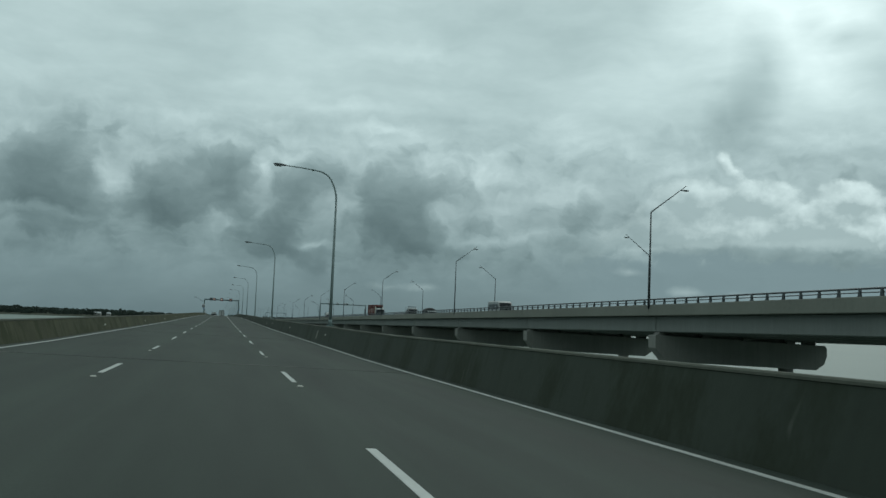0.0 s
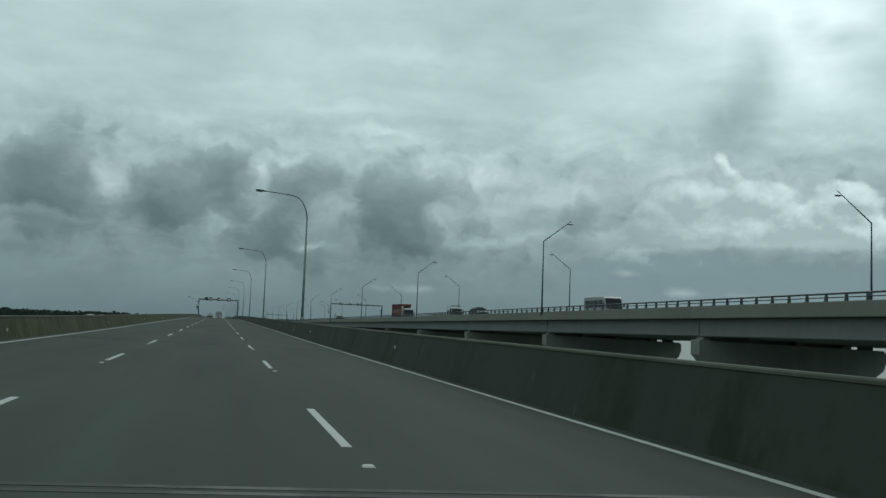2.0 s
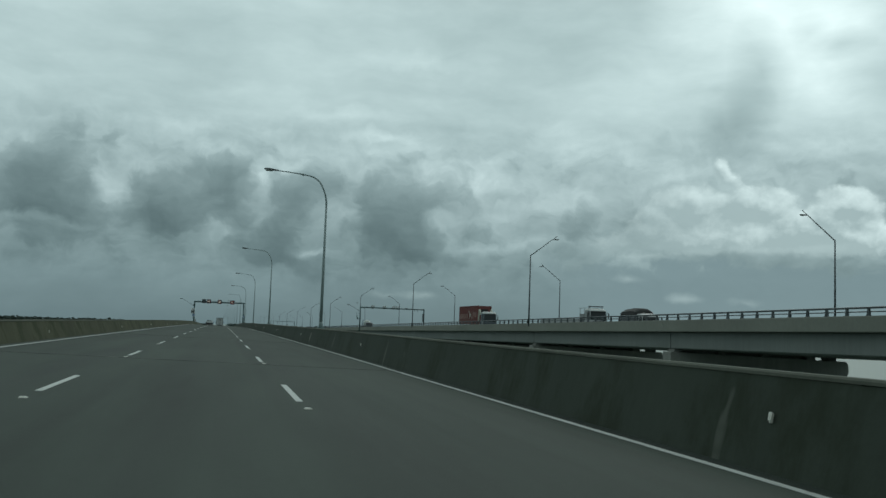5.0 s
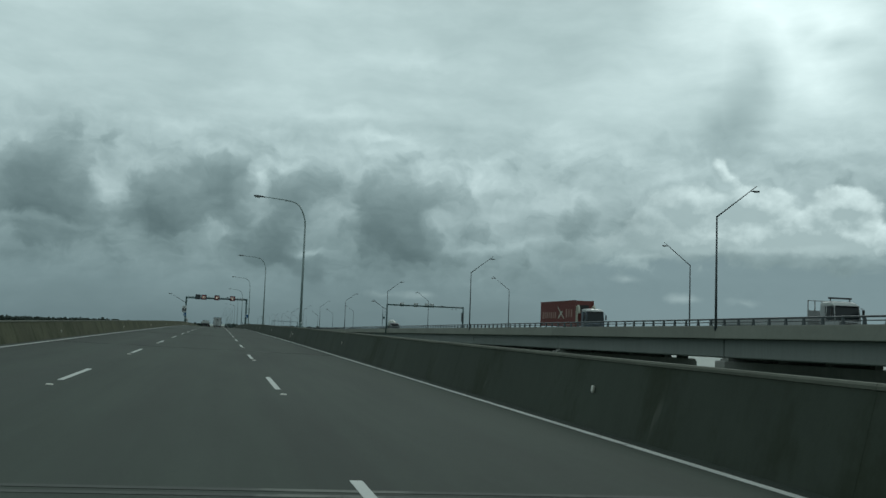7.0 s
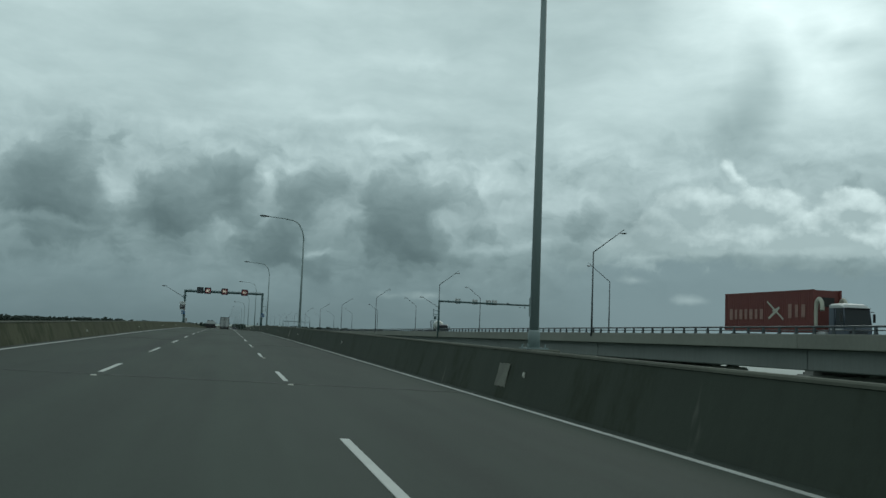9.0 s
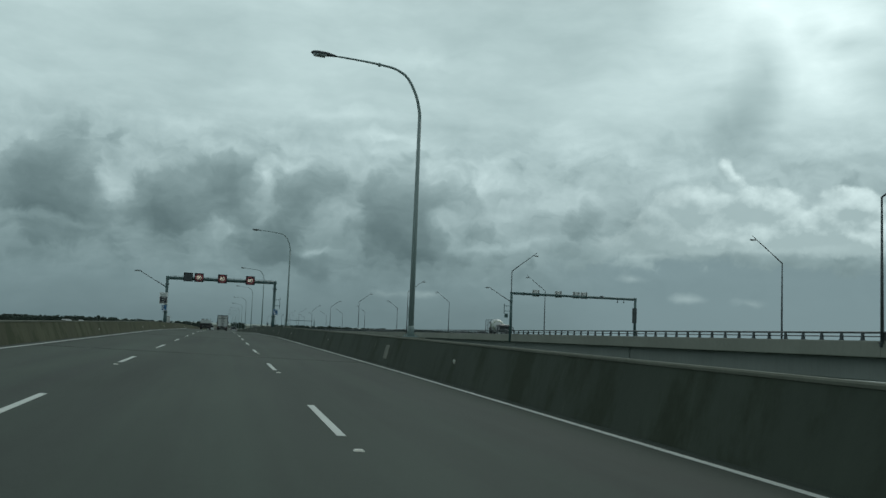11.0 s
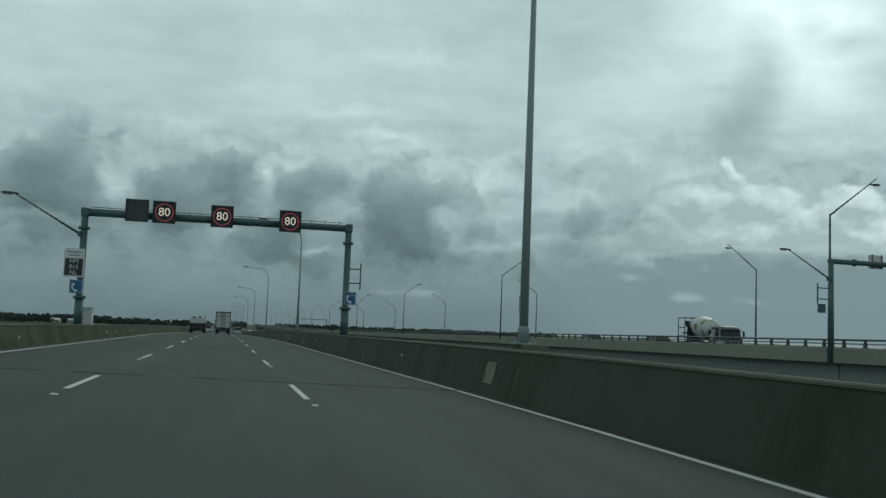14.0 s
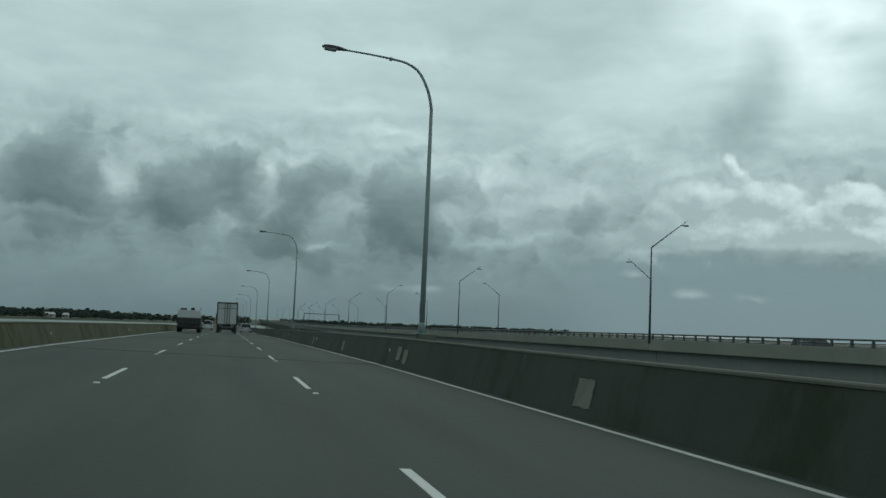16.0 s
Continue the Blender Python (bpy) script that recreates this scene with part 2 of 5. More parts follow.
def surface(name, tint, rough=0.7, metal=0.0, vary=0.25, big=0.4, small=9.0, bump=0.15, streak=0.0, stain=None, per_piece=0.0, stretch=(1, 1, 1), spec=0.5, drip=0.0):
    """A surface with wear at two scales, upright streaks and fine relief."""
    m = bpy.data.materials.new(name)
    m.use_nodes = True
    m.node_tree.nodes.clear()
    q = Graph(m.node_tree)
    at = q.node("ShaderNodeTexCoord").outputs["Object"]
    at = q.map(at, scale=stretch)
    a, _ = q.noise(at, big, 5, 0.6)
    b, _ = q.noise(at, small, 7, 0.65)
    f = q.math("MULTIPLY_ADD", q.math("SUBTRACT", a, 0.5), vary * 2.2, 1.0)
    f = q.math("MULTIPLY_ADD", q.math("SUBTRACT", b, 0.5), vary * 1.2, f)
    if streak:
        s, _ = q.noise(q.map(at, scale=(2.2, 2.2, 0.13)), 1.6, 6, 0.65)
        f = q.math("MULTIPLY_ADD", q.math("SUBTRACT", s, 0.5), streak * 2, f)
    drips = None
    if drip:
        d, _ = q.noise(q.map(at, scale=(1.0, 1.0, 0.05)), 1.7, 3, 0.5)
        e, _ = q.noise(q.map(at, loc=(0, 4, 2), scale=(0.3, 0.3, 1.3)), 1.1, 3, 0.5)
        drips = q.math("MULTIPLY", q.smooth(d, 0.655, 0.70), q.smooth(e, 0.45, 0.62))
    if per_piece:
        info = q.node("ShaderNodeObjectInfo")
        f = q.math("MULTIPLY_ADD", q.math("SUBTRACT", info.outputs["Random"], 0.5), per_piece * 2, f)
    base = q.node("ShaderNodeVectorMath", op="SCALE")
    base.inputs[0].default_value = tint
    q.put(base.inputs["Scale"], q.math("MAXIMUM", f, 0.15))
    col = base.outputs[0]
    if stain:
        c, lo, hi = stain
        n, _ = q.noise(q.map(at, loc=(3, 9, 5), scale=(1, 1, 0.5)), big * 2.6, 8, 0.7)
        col = q.mix(q.smooth(n, lo, hi), col, (*c, 1))
    if drips is not None:
        col = q.mix(q.math("MULTIPLY", drips, drip), col, (0.17, 0.18, 0.155, 1))
    sh = q.node("ShaderNodeBsdfPrincipled")
    q.put(sh.inputs["Base Color"], col)
    q.put(sh.inputs["Roughness"], q.math("MULTIPLY_ADD", q.math("SUBTRACT", b, 0.5), 0.25, rough, clamp=True))
    sh.inputs["Metallic"].default_value = metal
    sh.inputs["Specular IOR Level"].default_value = spec
    if bump:
        n = q.node("ShaderNodeBump")
        n.inputs["Strength"].default_value, n.inputs["Distance"].default_value = bump, 0.02
        q.put(n.inputs["Height"], b)
        q.put(sh.inputs["Normal"], n.outputs[0])
    q.put(q.node("ShaderNodeOutputMaterial").inputs[0], sh.outputs[0])
    return m


def glow(name, tint, strength):
    m = bpy.data.materials.new(name)
    m.use_nodes = True
    m.node_tree.nodes.clear()
    q = Graph(m.node_tree)
    e = q.node("ShaderNodeEmission")
    e.inputs[0].default_value, e.inputs[1].default_value = (*tint, 1), strength
    q.put(q.node("ShaderNodeOutputMaterial").inputs[0], e.outputs[0])
    return m


def asphalt_surface():
    """Worn asphalt: coarse grain, long polished wheel tracks, patches and fine cracks."""
    m = bpy.data.materials.new("worn_asphalt")
    m.use_nodes = True
    m.node_tree.nodes.clear()
    q = Graph(m.node_tree)
    at = q.node("ShaderNodeTexCoord").outputs["Object"]
    grain, _ = q.noise(at, 38.0, 4, 0.7)
    patch, _ = q.noise(q.map(at, scale=(1.0, 0.12, 1)), 0.55, 6, 0.6)
    track, _ = q.noise(q.map(at, scale=(1.0, 0.004, 1)), 1.15, 4, 0.6)
    slab, _ = q.noise(q.map(at, scale=(0.05, 0.035, 1)), 1.0, 2, 0.4)
    f = q.math("MULTIPLY_ADD", q.math("SUBTRACT", grain, 0.5), 0.55, 1.0)
    f = q.math("MULTIPLY_ADD", q.math("SUBTRACT", patch, 0.5), 1.15, f)
    f = q.math("MULTIPLY_ADD", q.math("SUBTRACT", track, 0.5), 1.5, f)
    f = q.math("MULTIPLY_ADD", q.math("SUBTRACT", slab, 0.5), 0.35, f)
    base = q.node("ShaderNodeVectorMath", op="SCALE")
    base.inputs[0].default_value = (0.0415, 0.0550, 0.0450)
    q.put(base.inputs["Scale"], q.math("MAXIMUM", f, 0.2))
    sh = q.node("ShaderNodeBsdfPrincipled")
    q.put(sh.inputs["Base Color"], base.outputs[0])
    q.put(sh.inputs["Roughness"], q.math("MULTIPLY_ADD", track, 0.25, 0.68, clamp=True))
    sh.inputs["Specular IOR Level"].default_value = 0.25
    n = q.node("ShaderNodeBump")
    n.inputs["Strength"].default_value, n.inputs["Distance"].default_value = 0.35, 0.008
    q.put(n.inputs["Height"], grain)
    q.put(sh.inputs["Normal"], n.outputs[0])
    q.put(q.node("ShaderNodeOutputMaterial").inputs[0], sh.outputs[0])
    return m


def water_surface():
    m = bpy.data.materials.new("shallow_bay_water")
    m.use_nodes = True
    m.node_tree.nodes.clear()
    q = Graph(m.node_tree)
    at = q.node("ShaderNodeTexCoord").outputs["Object"]
    swell, _ = q.noise(q.map(at, scale=(1, 0.5, 1)), 0.35, 8, 0.6)
    shoal, _ = q.noise(at, 0.006, 4, 0.5)
    sh = q.node("ShaderNodeBsdfPrincipled")
    q.put(sh.inputs["Base Color"], q.mix(shoal, (0.11, 0.155, 0.125, 1), (0.15, 0.195, 0.155, 1)))
    sh.inputs["Roughness"].default_value = 0.4
    sh.inputs["Specular IOR Level"].default_value = 0.3
    n = q.node("ShaderNodeBump")
    n.inputs["Strength"].default_value, n.inputs["Distance"].default_value = 0.22, 0.25
    q.put(n.inputs["Height"], swell)
    q.put(sh.inputs["Normal"], n.outputs[0])
    q.put(q.node("ShaderNodeOutputMaterial").inputs[0], sh.outputs[0])
    return m


ASPHALT = asphalt_surface()
WATER = water_surface()
PAINT = surface("worn_road_paint", (0.50, 0.53, 0.50), 0.6, vary=0.25, big=1.2, small=22, bump=0.1, stain=((0.2, 0.2, 0.19), 0.60, 0.72))
JOINT = surface("joint_nosing", (0.050, 0.060, 0.052), 0.8, vary=0.3, big=0.35, small=12, stain=((0.125, 0.14, 0.12), 0.50, 0.62))
BARRIER = surface("mould_stained_concrete", (0.050, 0.062, 0.049), 0.9, vary=0.30, big=0.22, small=6, bump=0.25, streak=0.13, stain=((0.032, 0.041, 0.027), 0.48, 0.66), spec=0.2, drip=0.4)
COPING = surface("weathered_coping", (0.112, 0.122, 0.098), 0.9, vary=0.45, big=0.5, small=9, streak=0.1, spec=0.2)
BARRIER_W = surface("mossy_concrete", (0.064, 0.070, 0.040), 0.9, vary=0.5, big=0.35, small=4, bump=0.3, streak=0.16, stain=((0.036, 0.044, 0.020), 0.47, 0.60), spec=0.2)
PATCH = surface("fresh_mortar", (0.150, 0.160, 0.132), 0.9, vary=0.4, big=2.0, small=14, streak=0.1)
CONCRETE = surface("pale_precast_concrete", (0.205, 0.214, 0.186), 0.85, vary=0.26, big=0.12, small=3, bump=0.12, streak=0.07, per_piece=0.05, spec=0.25)
GIRDER = surface("grey_girder_concrete", (0.182, 0.200, 0.190), 0.85, vary=0.18, big=0.15, small=5, bump=0.1, streak=0.16, per_piece=0.05, spec=0.25)
PIER = surface("grey_pier_concrete", (0.24, 0.245, 0.225), 0.9, vary=0.2, big=0.2, small=5, bump=0.15, streak=0.2, spec=0.2)
GALV = surface("galvanised_steel", (0.20, 0.26, 0.255), 0.55, 0.0, vary=0.12, big=1.0, small=16, bump=0.04)
DARKSTEEL = surface("dark_painted_steel", (0.055, 0.068, 0.072), 0.5, 0.2, vary=0.15, big=1.0, small=12, bump=0.04)
TEAL = surface("teal_painted_steel", (0.055, 0.105, 0.105), 0.5, 0.1, vary=0.15, big=0.8, small=12, bump=0.05, streak=0.06)
BLACK = surface("black_panel_face", (0.012, 0.014, 0.016), 0.45, vary=0.1, big=2.0, small=30, bump=0.02)
SLATE = surface("unlit_display_face", (0.035, 0.045, 0.050), 0.4, vary=0.1, big=2.0, small=40, bump=0.03)
LENS = surface("lamp_lens", (0.30, 0.33, 0.33), 0.25, vary=0.1, big=3.0, small=20, bump=0.0)
WHITE = surface("white_sign_face", (0.62, 0.64, 0.63), 0.5, vary=0.08, big=1.5, small=12, bump=0.02)
INK = surface("dark_sign_ink", (0.02, 0.024, 0.03), 0.5, vary=0.05, bump=0.0)
BLUE = surface("blue_sign_face", (0.016, 0.105, 0.24), 0.45, vary=0.08, big=1.5, small=12, bump=0.02)
CABINET = surface("white_cabinet_paint", (0.55, 0.57, 0.56), 0.55, vary=0.1, big=1.2, small=9, bump=0.03, streak=0.05)
LED_RED = glow("red_led_ring", (0.78, 0.20, 0.24), 0.22)
LED_WARM = glow("pale_led_digits", (0.97, 0.95, 0.78), 0.50)
REFLECT = surface("reflector_face", (0.62, 0.62, 0.55), 0.35, vary=0.1, small=30, bump=0.0)
SOIL = surface("shore_soil", (0.045, 0.058, 0.034), 0.95, vary=0.3, big=0.03, small=0.6)
LEAF = surface("far_foliage", (0.042, 0.058, 0.048), 0.9, vary=0.5, big=0.03, small=0.4, bump=0.0, spec=0.1)

# ---------------------------------------------------------------- geometry helpers


def mesh_of(name, verts, faces, material, bevel=0.0):
    me = bpy.data.meshes.new(name)
    me.from_pydata([tuple(v) for v in verts], [], faces)
    for m in (material if isinstance(material, (list, tuple)) else [material]):
        me.materials.append(m)
    bm = bmesh.new()
    bm.from_mesh(me)
    bmesh.ops.recalc_face_normals(bm, faces=bm.faces)
    if bevel:
        bmesh.ops.bevel(bm, geom=list(bm.edges), offset=bevel, segments=2, affect="EDGES", profile=0.6)
    bm.to_mesh(me)
    bm.free()
    return me


def part(name, me, parent=None, at=(0, 0, 0), turn=(0, 0, 0), label="", smooth=False):
    """Links mesh data as one object, under a thing if given."""
    ob = new(name, me)
    ob.location = at
    ob.rotation_euler = [radians(a) for a in turn]
    if parent:
        ob.parent = parent
    if smooth:
        for p in me.polygons:
            p.use_smooth = True
    if label:
        tagged(ob, label)
    return ob


def box_data(sx, sy, sz, c=(0, 0, 0), taper=1.0):
    v = []
    for k, s in ((-0.5, 1.0), (0.5, taper)):
        for i, j in ((-0.5, -0.5), (0.5, -0.5), (0.5, 0.5), (-0.5, 0.5)):
            v.append((c[0] + i * sx * s, c[1] + j * sy * s, c[2] + k * sz))
    return v, [(0, 1, 2, 3), (4, 5, 6, 7), (0, 1, 5, 4), (1, 2, 6, 5), (2, 3, 7, 6), (3, 0, 4, 7)]


def join(*pieces):
    v, f = [], []
    for pv, pf in pieces:
        o = len(v)
        v += [tuple(x) for x in pv]
        f += [tuple(i + o for i in q) for q in pf]
    return v, f


def box(name, sx, sy, sz, material, c=(0, 0, 0), bevel=0.012, taper=1.0):
    return mesh_of(name, *box_data(sx, sy, sz, c, taper), material, bevel)


def tube_data(points, radii, n=12):
    """A round tube along points, with caps."""
    pts = [Vector(p) for p in points]
    v, f = [], []
    side = None
    for i, p in enumerate(pts):
        d = (pts[min(i + 1, len(pts) - 1)] - pts[max(i - 1, 0)]).normalized()
        ref = Vector((0, 1, 0)) if abs(d.y) < 0.9 else Vector((1, 0, 0))
        a = d.cross(ref).normalized()
        b = d.cross(a).normalized()
        r = radii[i] if isinstance(radii, (list, tuple)) else radii
        for k in range(n):
            w = 2 * math.pi * k / n
            v.append(p + a * (r * math.cos(w)) + b * (r * math.sin(w)))
    for i in range(len(pts) - 1):
        for k in range(n):
            k2 = (k + 1) % n
            f.append((i * n + k, i * n + k2, (i + 1) * n + k2, (i + 1) * n + k))
    f.append(tuple(range(n)))
    f.append(tuple(range((len(pts) - 1) * n, len(pts) * n)))
    return v, f


def tube(name, points, radii, material, n=12):
    return mesh_of(name, *tube_data(points, radii, n), material)


def extrude_data(profile, ys, rise):
    """A closed profile of (x, z) carried along y; rise(y) lifts it."""
    n, v, f = len(profile), [], []
    for y in ys:
        h = rise(y)
        v += [(x, y, z + h) for x, z in profile]
    for i in range(len(ys) - 1):
        for k in range(n):
            k2 = (k + 1) % n
            f.append((i * n + k, i * n + k2, (i + 1) * n + k2, (i + 1) * n + k))
    f.append(tuple(range(n)))
    f.append(tuple(range((len(ys) - 1) * n, len(ys) * n)))
    return v, f


def stations(a, b, step):
    n = max(1, int(math.ceil((b - a) / step)))
    return [a + (b - a) * i / n for i in range(n + 1)]


def thing(name, at=(0, 0, 0), turn=0.0):
    ob = new(name)
    ob.location = at
    ob.rotation_euler = (0, 0, radians(turn))
    ob.empty_display_size = 0.3
    return ob


# heights along the way: the carriageway, and the top of the other bridge's parapet
NODE_Y = [-400, -90, -30, 30, 90, 150, 210, 270, 330, 390, 450, 510, 600, 750, 1000, 1300, 2400]
NODE_Z = [1.6, 0.55, 0.16, -0.165, -0.137, 0.037, 0.171, 0.248, 0.19, -0.19, -0.86, -1.66, -2.6, -3.5, -4.2, -4.4, -4.4]
CROSSFALL = -0.025


def road_z(y):
    i = max(0, min(len(NODE_Y) - 2, next((k for k in range(len(NODE_Y) - 1) if y <= NODE_Y[k + 1]), len(NODE_Y) - 2)))
    u = (y - NODE_Y[i]) / (NODE_Y[i + 1] - NODE_Y[i])
    return NODE_Z[i] + (NODE_Z[i + 1] - NODE_Z[i]) * u


def parapet_z(y):
    if y <= 520:
        return 4.05 - 0.0083 * y
    y2 = min(y, 1100)
    return 4.05 - 0.0083 * 520 - 0.0083 * (y2 - 520) + 0.0083 * (y2 - 520) ** 2 / (2 * 580)


WATER_Z = -9.5
SPAN = 28.226                   # joints of the carriageway; lamps stand on every other one
JOINT0 = 23.0
X_LEFT, X_ONE, X_TWO, X_RIGHT = -5.03, -1.81, 1.486, 4.79
FACE_L, FACE_R = -5.38, 5.06
ROAD_A, ROAD_B = -120.0, 1500.0

# ---------------------------------------------------------------- water and far shore
me = mesh_of("water", [(-4900, -3000, WATER_Z), (4900, -3000, WATER_Z), (4900, 4900, WATER_Z), (-4900, 4900, WATER_Z)], [(0, 1, 2, 3)], WATER)
tagged(part("water", me), "grey-green shallow bay water under an overcast sky", "water", kind="structure")


def shore():
    """A low bank of land ahead, nearer on the west side."""
    rng = random.Random(4)
    rows, cols = 7, 60
    v, f = [], []
    for i in range(cols + 1):
        a = -40 + 75 * i / cols
        d0 = 1030 + 330 * max(0.0, min(1.0, (a + 14) / 16)) + 420 * max(0.0, min(1.0, (a - 4) / 12)) + rng.uniform(-25, 25)
        for j in range(rows + 1):
            d = d0 + j * 90
            z = WATER_Z - 0.6 + (0 if j == 0 else 1.6 + 0.35 * j + rng.uniform(-0.3, 0.3))
            v.append((d * math.sin(radians(a)), d * math.cos(radians(a)), z))
    for i in range(cols):
        for j in range(rows):
            k = i * (rows + 1) + j
            f.append((k, k + 1, k + rows + 2, k + rows + 1))
    ob = part("shore", mesh_of("shore", v, f, SOIL), smooth=True)
    tagged(ob, "low grassy far shore beyond the bay", "shore", kind="structure")


def woods():
    """Far trees, each a stem and many small uneven clumps."""
    rng = random.Random(11)
    t = (1 + 5 ** 0.5) / 2
    ico = np.array([(-1, t, 0), (1, t, 0), (-1, -t, 0), (1, -t, 0), (0, -1, t), (0, 1, t), (0, -1, -t), (0, 1, -t), (t, 0, -1), (t, 0, 1), (-t, 0, -1), (-t, 0, 1)], float)
    ico /= np.linalg.norm(ico[0])
    tri = [(0, 11, 5), (0, 5, 1), (0, 1, 7), (0, 7, 10), (0, 10, 11), (1, 5, 9), (5, 11, 4), (11, 10, 2), (10, 7, 6), (7, 1, 8), (3, 9, 4), (3, 4, 2), (3, 2, 6), (3, 6, 8), (3, 8, 9), (4, 9, 5), (2, 4, 11), (6, 2, 10), (8, 6, 7), (9, 8, 1)]
    v, f = [], []
    for n in range(1500):
        a = rng.uniform(-17, 17)
        d0 = 1070 + 330 * max(0.0, min(1.0, (a + 14) / 16)) + 420 * max(0.0, min(1.0, (a - 4) / 12))
        d = d0 + rng.uniform(0, 240) ** 1.0
        h = rng.uniform(4.5, 8.5) * (1.25 if rng.random() < 0.08 else 1.0)
        if a > -5:
            h *= 0.85
        x, y, z0 = d * math.sin(radians(a)), d * math.cos(radians(a)), WATER_Z + 1.0 + (d - d0) * 0.003
        if -16 < x < 12 or 26 < x < 68:
            continue
        w = h * rng.uniform(0.35, 0.7)
        for _ in range(rng.randint(16, 24)):
            r = rng.uniform(0.4, 1.2) * w * 0.30
            c = np.array((x + rng.gauss(0, w * 0.45), y + rng.gauss(0, w * 0.4), z0 + h * rng.uniform(0.18, 0.95)))
            p = ico * r * np.array([rng.uniform(0.8, 1.5), 1.0, rng.uniform(0.5, 0.9)]) * np.array([[rng.uniform(0.7, 1.3)] for _ in range(12)]) + c
            o = len(v)
            v += p.tolist()
            f += [(i + o, j + o, k + o) for i, j, k in tri]
    me = bpy.data.meshes.new("woods")
    me.from_pydata(v, [], f)
    me.materials.append(LEAF)
    tagged(part("woods", me), "dark green belt of far trees along the shore", "trees", kind="stuff")


shore()
woods()

# ---------------------------------------------------------------- carriageway
ys = stations(ROAD_A, ROAD_B, 8.0)
deck = [(-6.9, -0.75), (6.9, -0.95), (6.9, 0.16 + CROSSFALL * 6.9), (6.0, 0.16 + CROSSFALL * 6.0), (5.9, CROSSFALL * 5.9), (0.0, 0.0), (-5.9, -CROSSFALL * 5.9), (-6.0, 0.16 - CROSSFALL * 6.0), (-6.9, 0.16 - CROSSFALL * 6.9)]
road = part("road", mesh_of("road", *extrude_data(deck, ys, road_z), ASPHALT))
tagged(road, "worn grey asphalt carriageway on a long low bridge", "road", kind="structure")


def ribbon(x0, x1, y0, y1, up):
    """A thin strip lying on the road between two lines."""
    s = stations(y0, y1, 8.0)
    prof = [(x0, CROSSFALL * x0 - 0.004), (x1, CROSSFALL * x1 - 0.004), (x1, CROSSFALL * x1 + up), (x0, CROSSFALL * x0 + up)]
    return extrude_data(prof, s, road_z)


for x, nm in ((X_LEFT, "edge_line"), (X_RIGHT, "edge_line")):
    part(nm, mesh_of(nm, *ribbon(x - 0.05, x + 0.05, ROAD_A, ROAD_B, 0.004), PAINT), road)

k = 0
y = JOINT0 - SPAN * 4
while y < 900:
    me = mesh_of("expansion_joint", *join(ribbon(-5.3, 5.0, y - 0.14, y - 0.05, 0.004), ribbon(-5.3, 5.0, y + 0.05, y + 0.14, 0.004)), JOINT)
    part("expansion_joint", me, road)
    y += SPAN

dash_me = mesh_of("lane_dash", *box_data(0.09, 3.3, 0.008, (0, 1.65, 0.001)), PAINT)
marker_me = mesh_of("road_marker", *box_data(0.10, 0.09, 0.016, (0, 0, 0.008), 0.7), REFLECT, 0.003)
y = 41.35 - 12 * 9
while y < 760:
    for x in (X_ONE, X_TWO):
        slope = math.degrees(math.atan2(road_z(y + 3.3) - road_z(y), 3.3))
        part("lane_dash", dash_me, road, (x, y, road_z(y) + CROSSFALL * x), (slope, -math.degrees(math.atan(CROSSFALL)), 0))
        part("road_marker", marker_me, road, (x + 0.02, y - 1.05, road_z(y - 1.05) + CROSSFALL * x), (0, -math.degrees(math.atan(CROSSFALL)), 0))
    y += 12.0

# ---------------------------------------------------------------- concrete barriers of the carriageway


def barrier(name, face, sign, top, material, label):
    """A row of cast barrier panels with a rounded coping; sign: the side away from the road."""
    whole = thing(name)
    tagged(whole, label, "barrier", kind="structure")
    base = CROSSFALL * face - 0.03
    s = sign
    prof = [(face, base), (face + s * 0.015, base + 0.05), (face + s * 0.235, top - 0.055), (face + s * 0.222, top - 0.045), (face + s * 0.222, top - 0.018),
            (face + s * 0.238, top), (face + s * 0.38, top), (face + s * 0.395, top - 0.018), (face + s * 0.43, base + 0.05), (face + s * 0.43, base)]
    y = JOINT0 - SPAN * 4
    while y < 1300:
        long = SPAN if y < 560 else SPAN * 4
        st = stations(y + 0.002, y + long - 0.002, 7.0)
        me = mesh_of("barrier_panel", *extrude_data(prof, st, road_z), [material, COPING])
        for p in me.polygons:
            c = p.center
            if c.z - road_z(c.y) > top - 0.050 and abs(p.normal.y) < 0.5:
                p.material_index = 1
        part("barrier_panel", me, whole)
        y += long
    return whole


east_barrier = barrier("wall_east", FACE_R, 1, 0.75, BARRIER, "dark mould-stained concrete barrier with a paler worn coping")
west_barrier = barrier("wall_west", FACE_L, -1, 0.80, BARRIER_W, "mossy olive-stained low concrete barrier")

# mortar patches at the lamp posts and small reflectors between them


def ragged_patch(seed, wide, tall):
    """A hand-trowelled slab of mortar with an uneven outline."""
    rng = random.Random(seed)
    rim = []
    for k in range(32):
        w = 2 * math.pi * k / 32
        c, d = math.cos(w), math.sin(w)
        m = 1 / max(abs(c), abs(d)) * rng.uniform(0.90, 1.03)
        rim.append((c * m * wide / 2, d * m * tall / 2))
    v = [(-0.006, a, b) for a, b in rim] + [(0.006, a * 1.04, b * 1.04) for a, b in rim]
    return mesh_of("mortar_patch", v, [tuple(range(32)), tuple(range(32, 64))] + [(k, (k + 1) % 32, (k + 1) % 32 + 32, k + 32) for k in range(32)], PATCH)


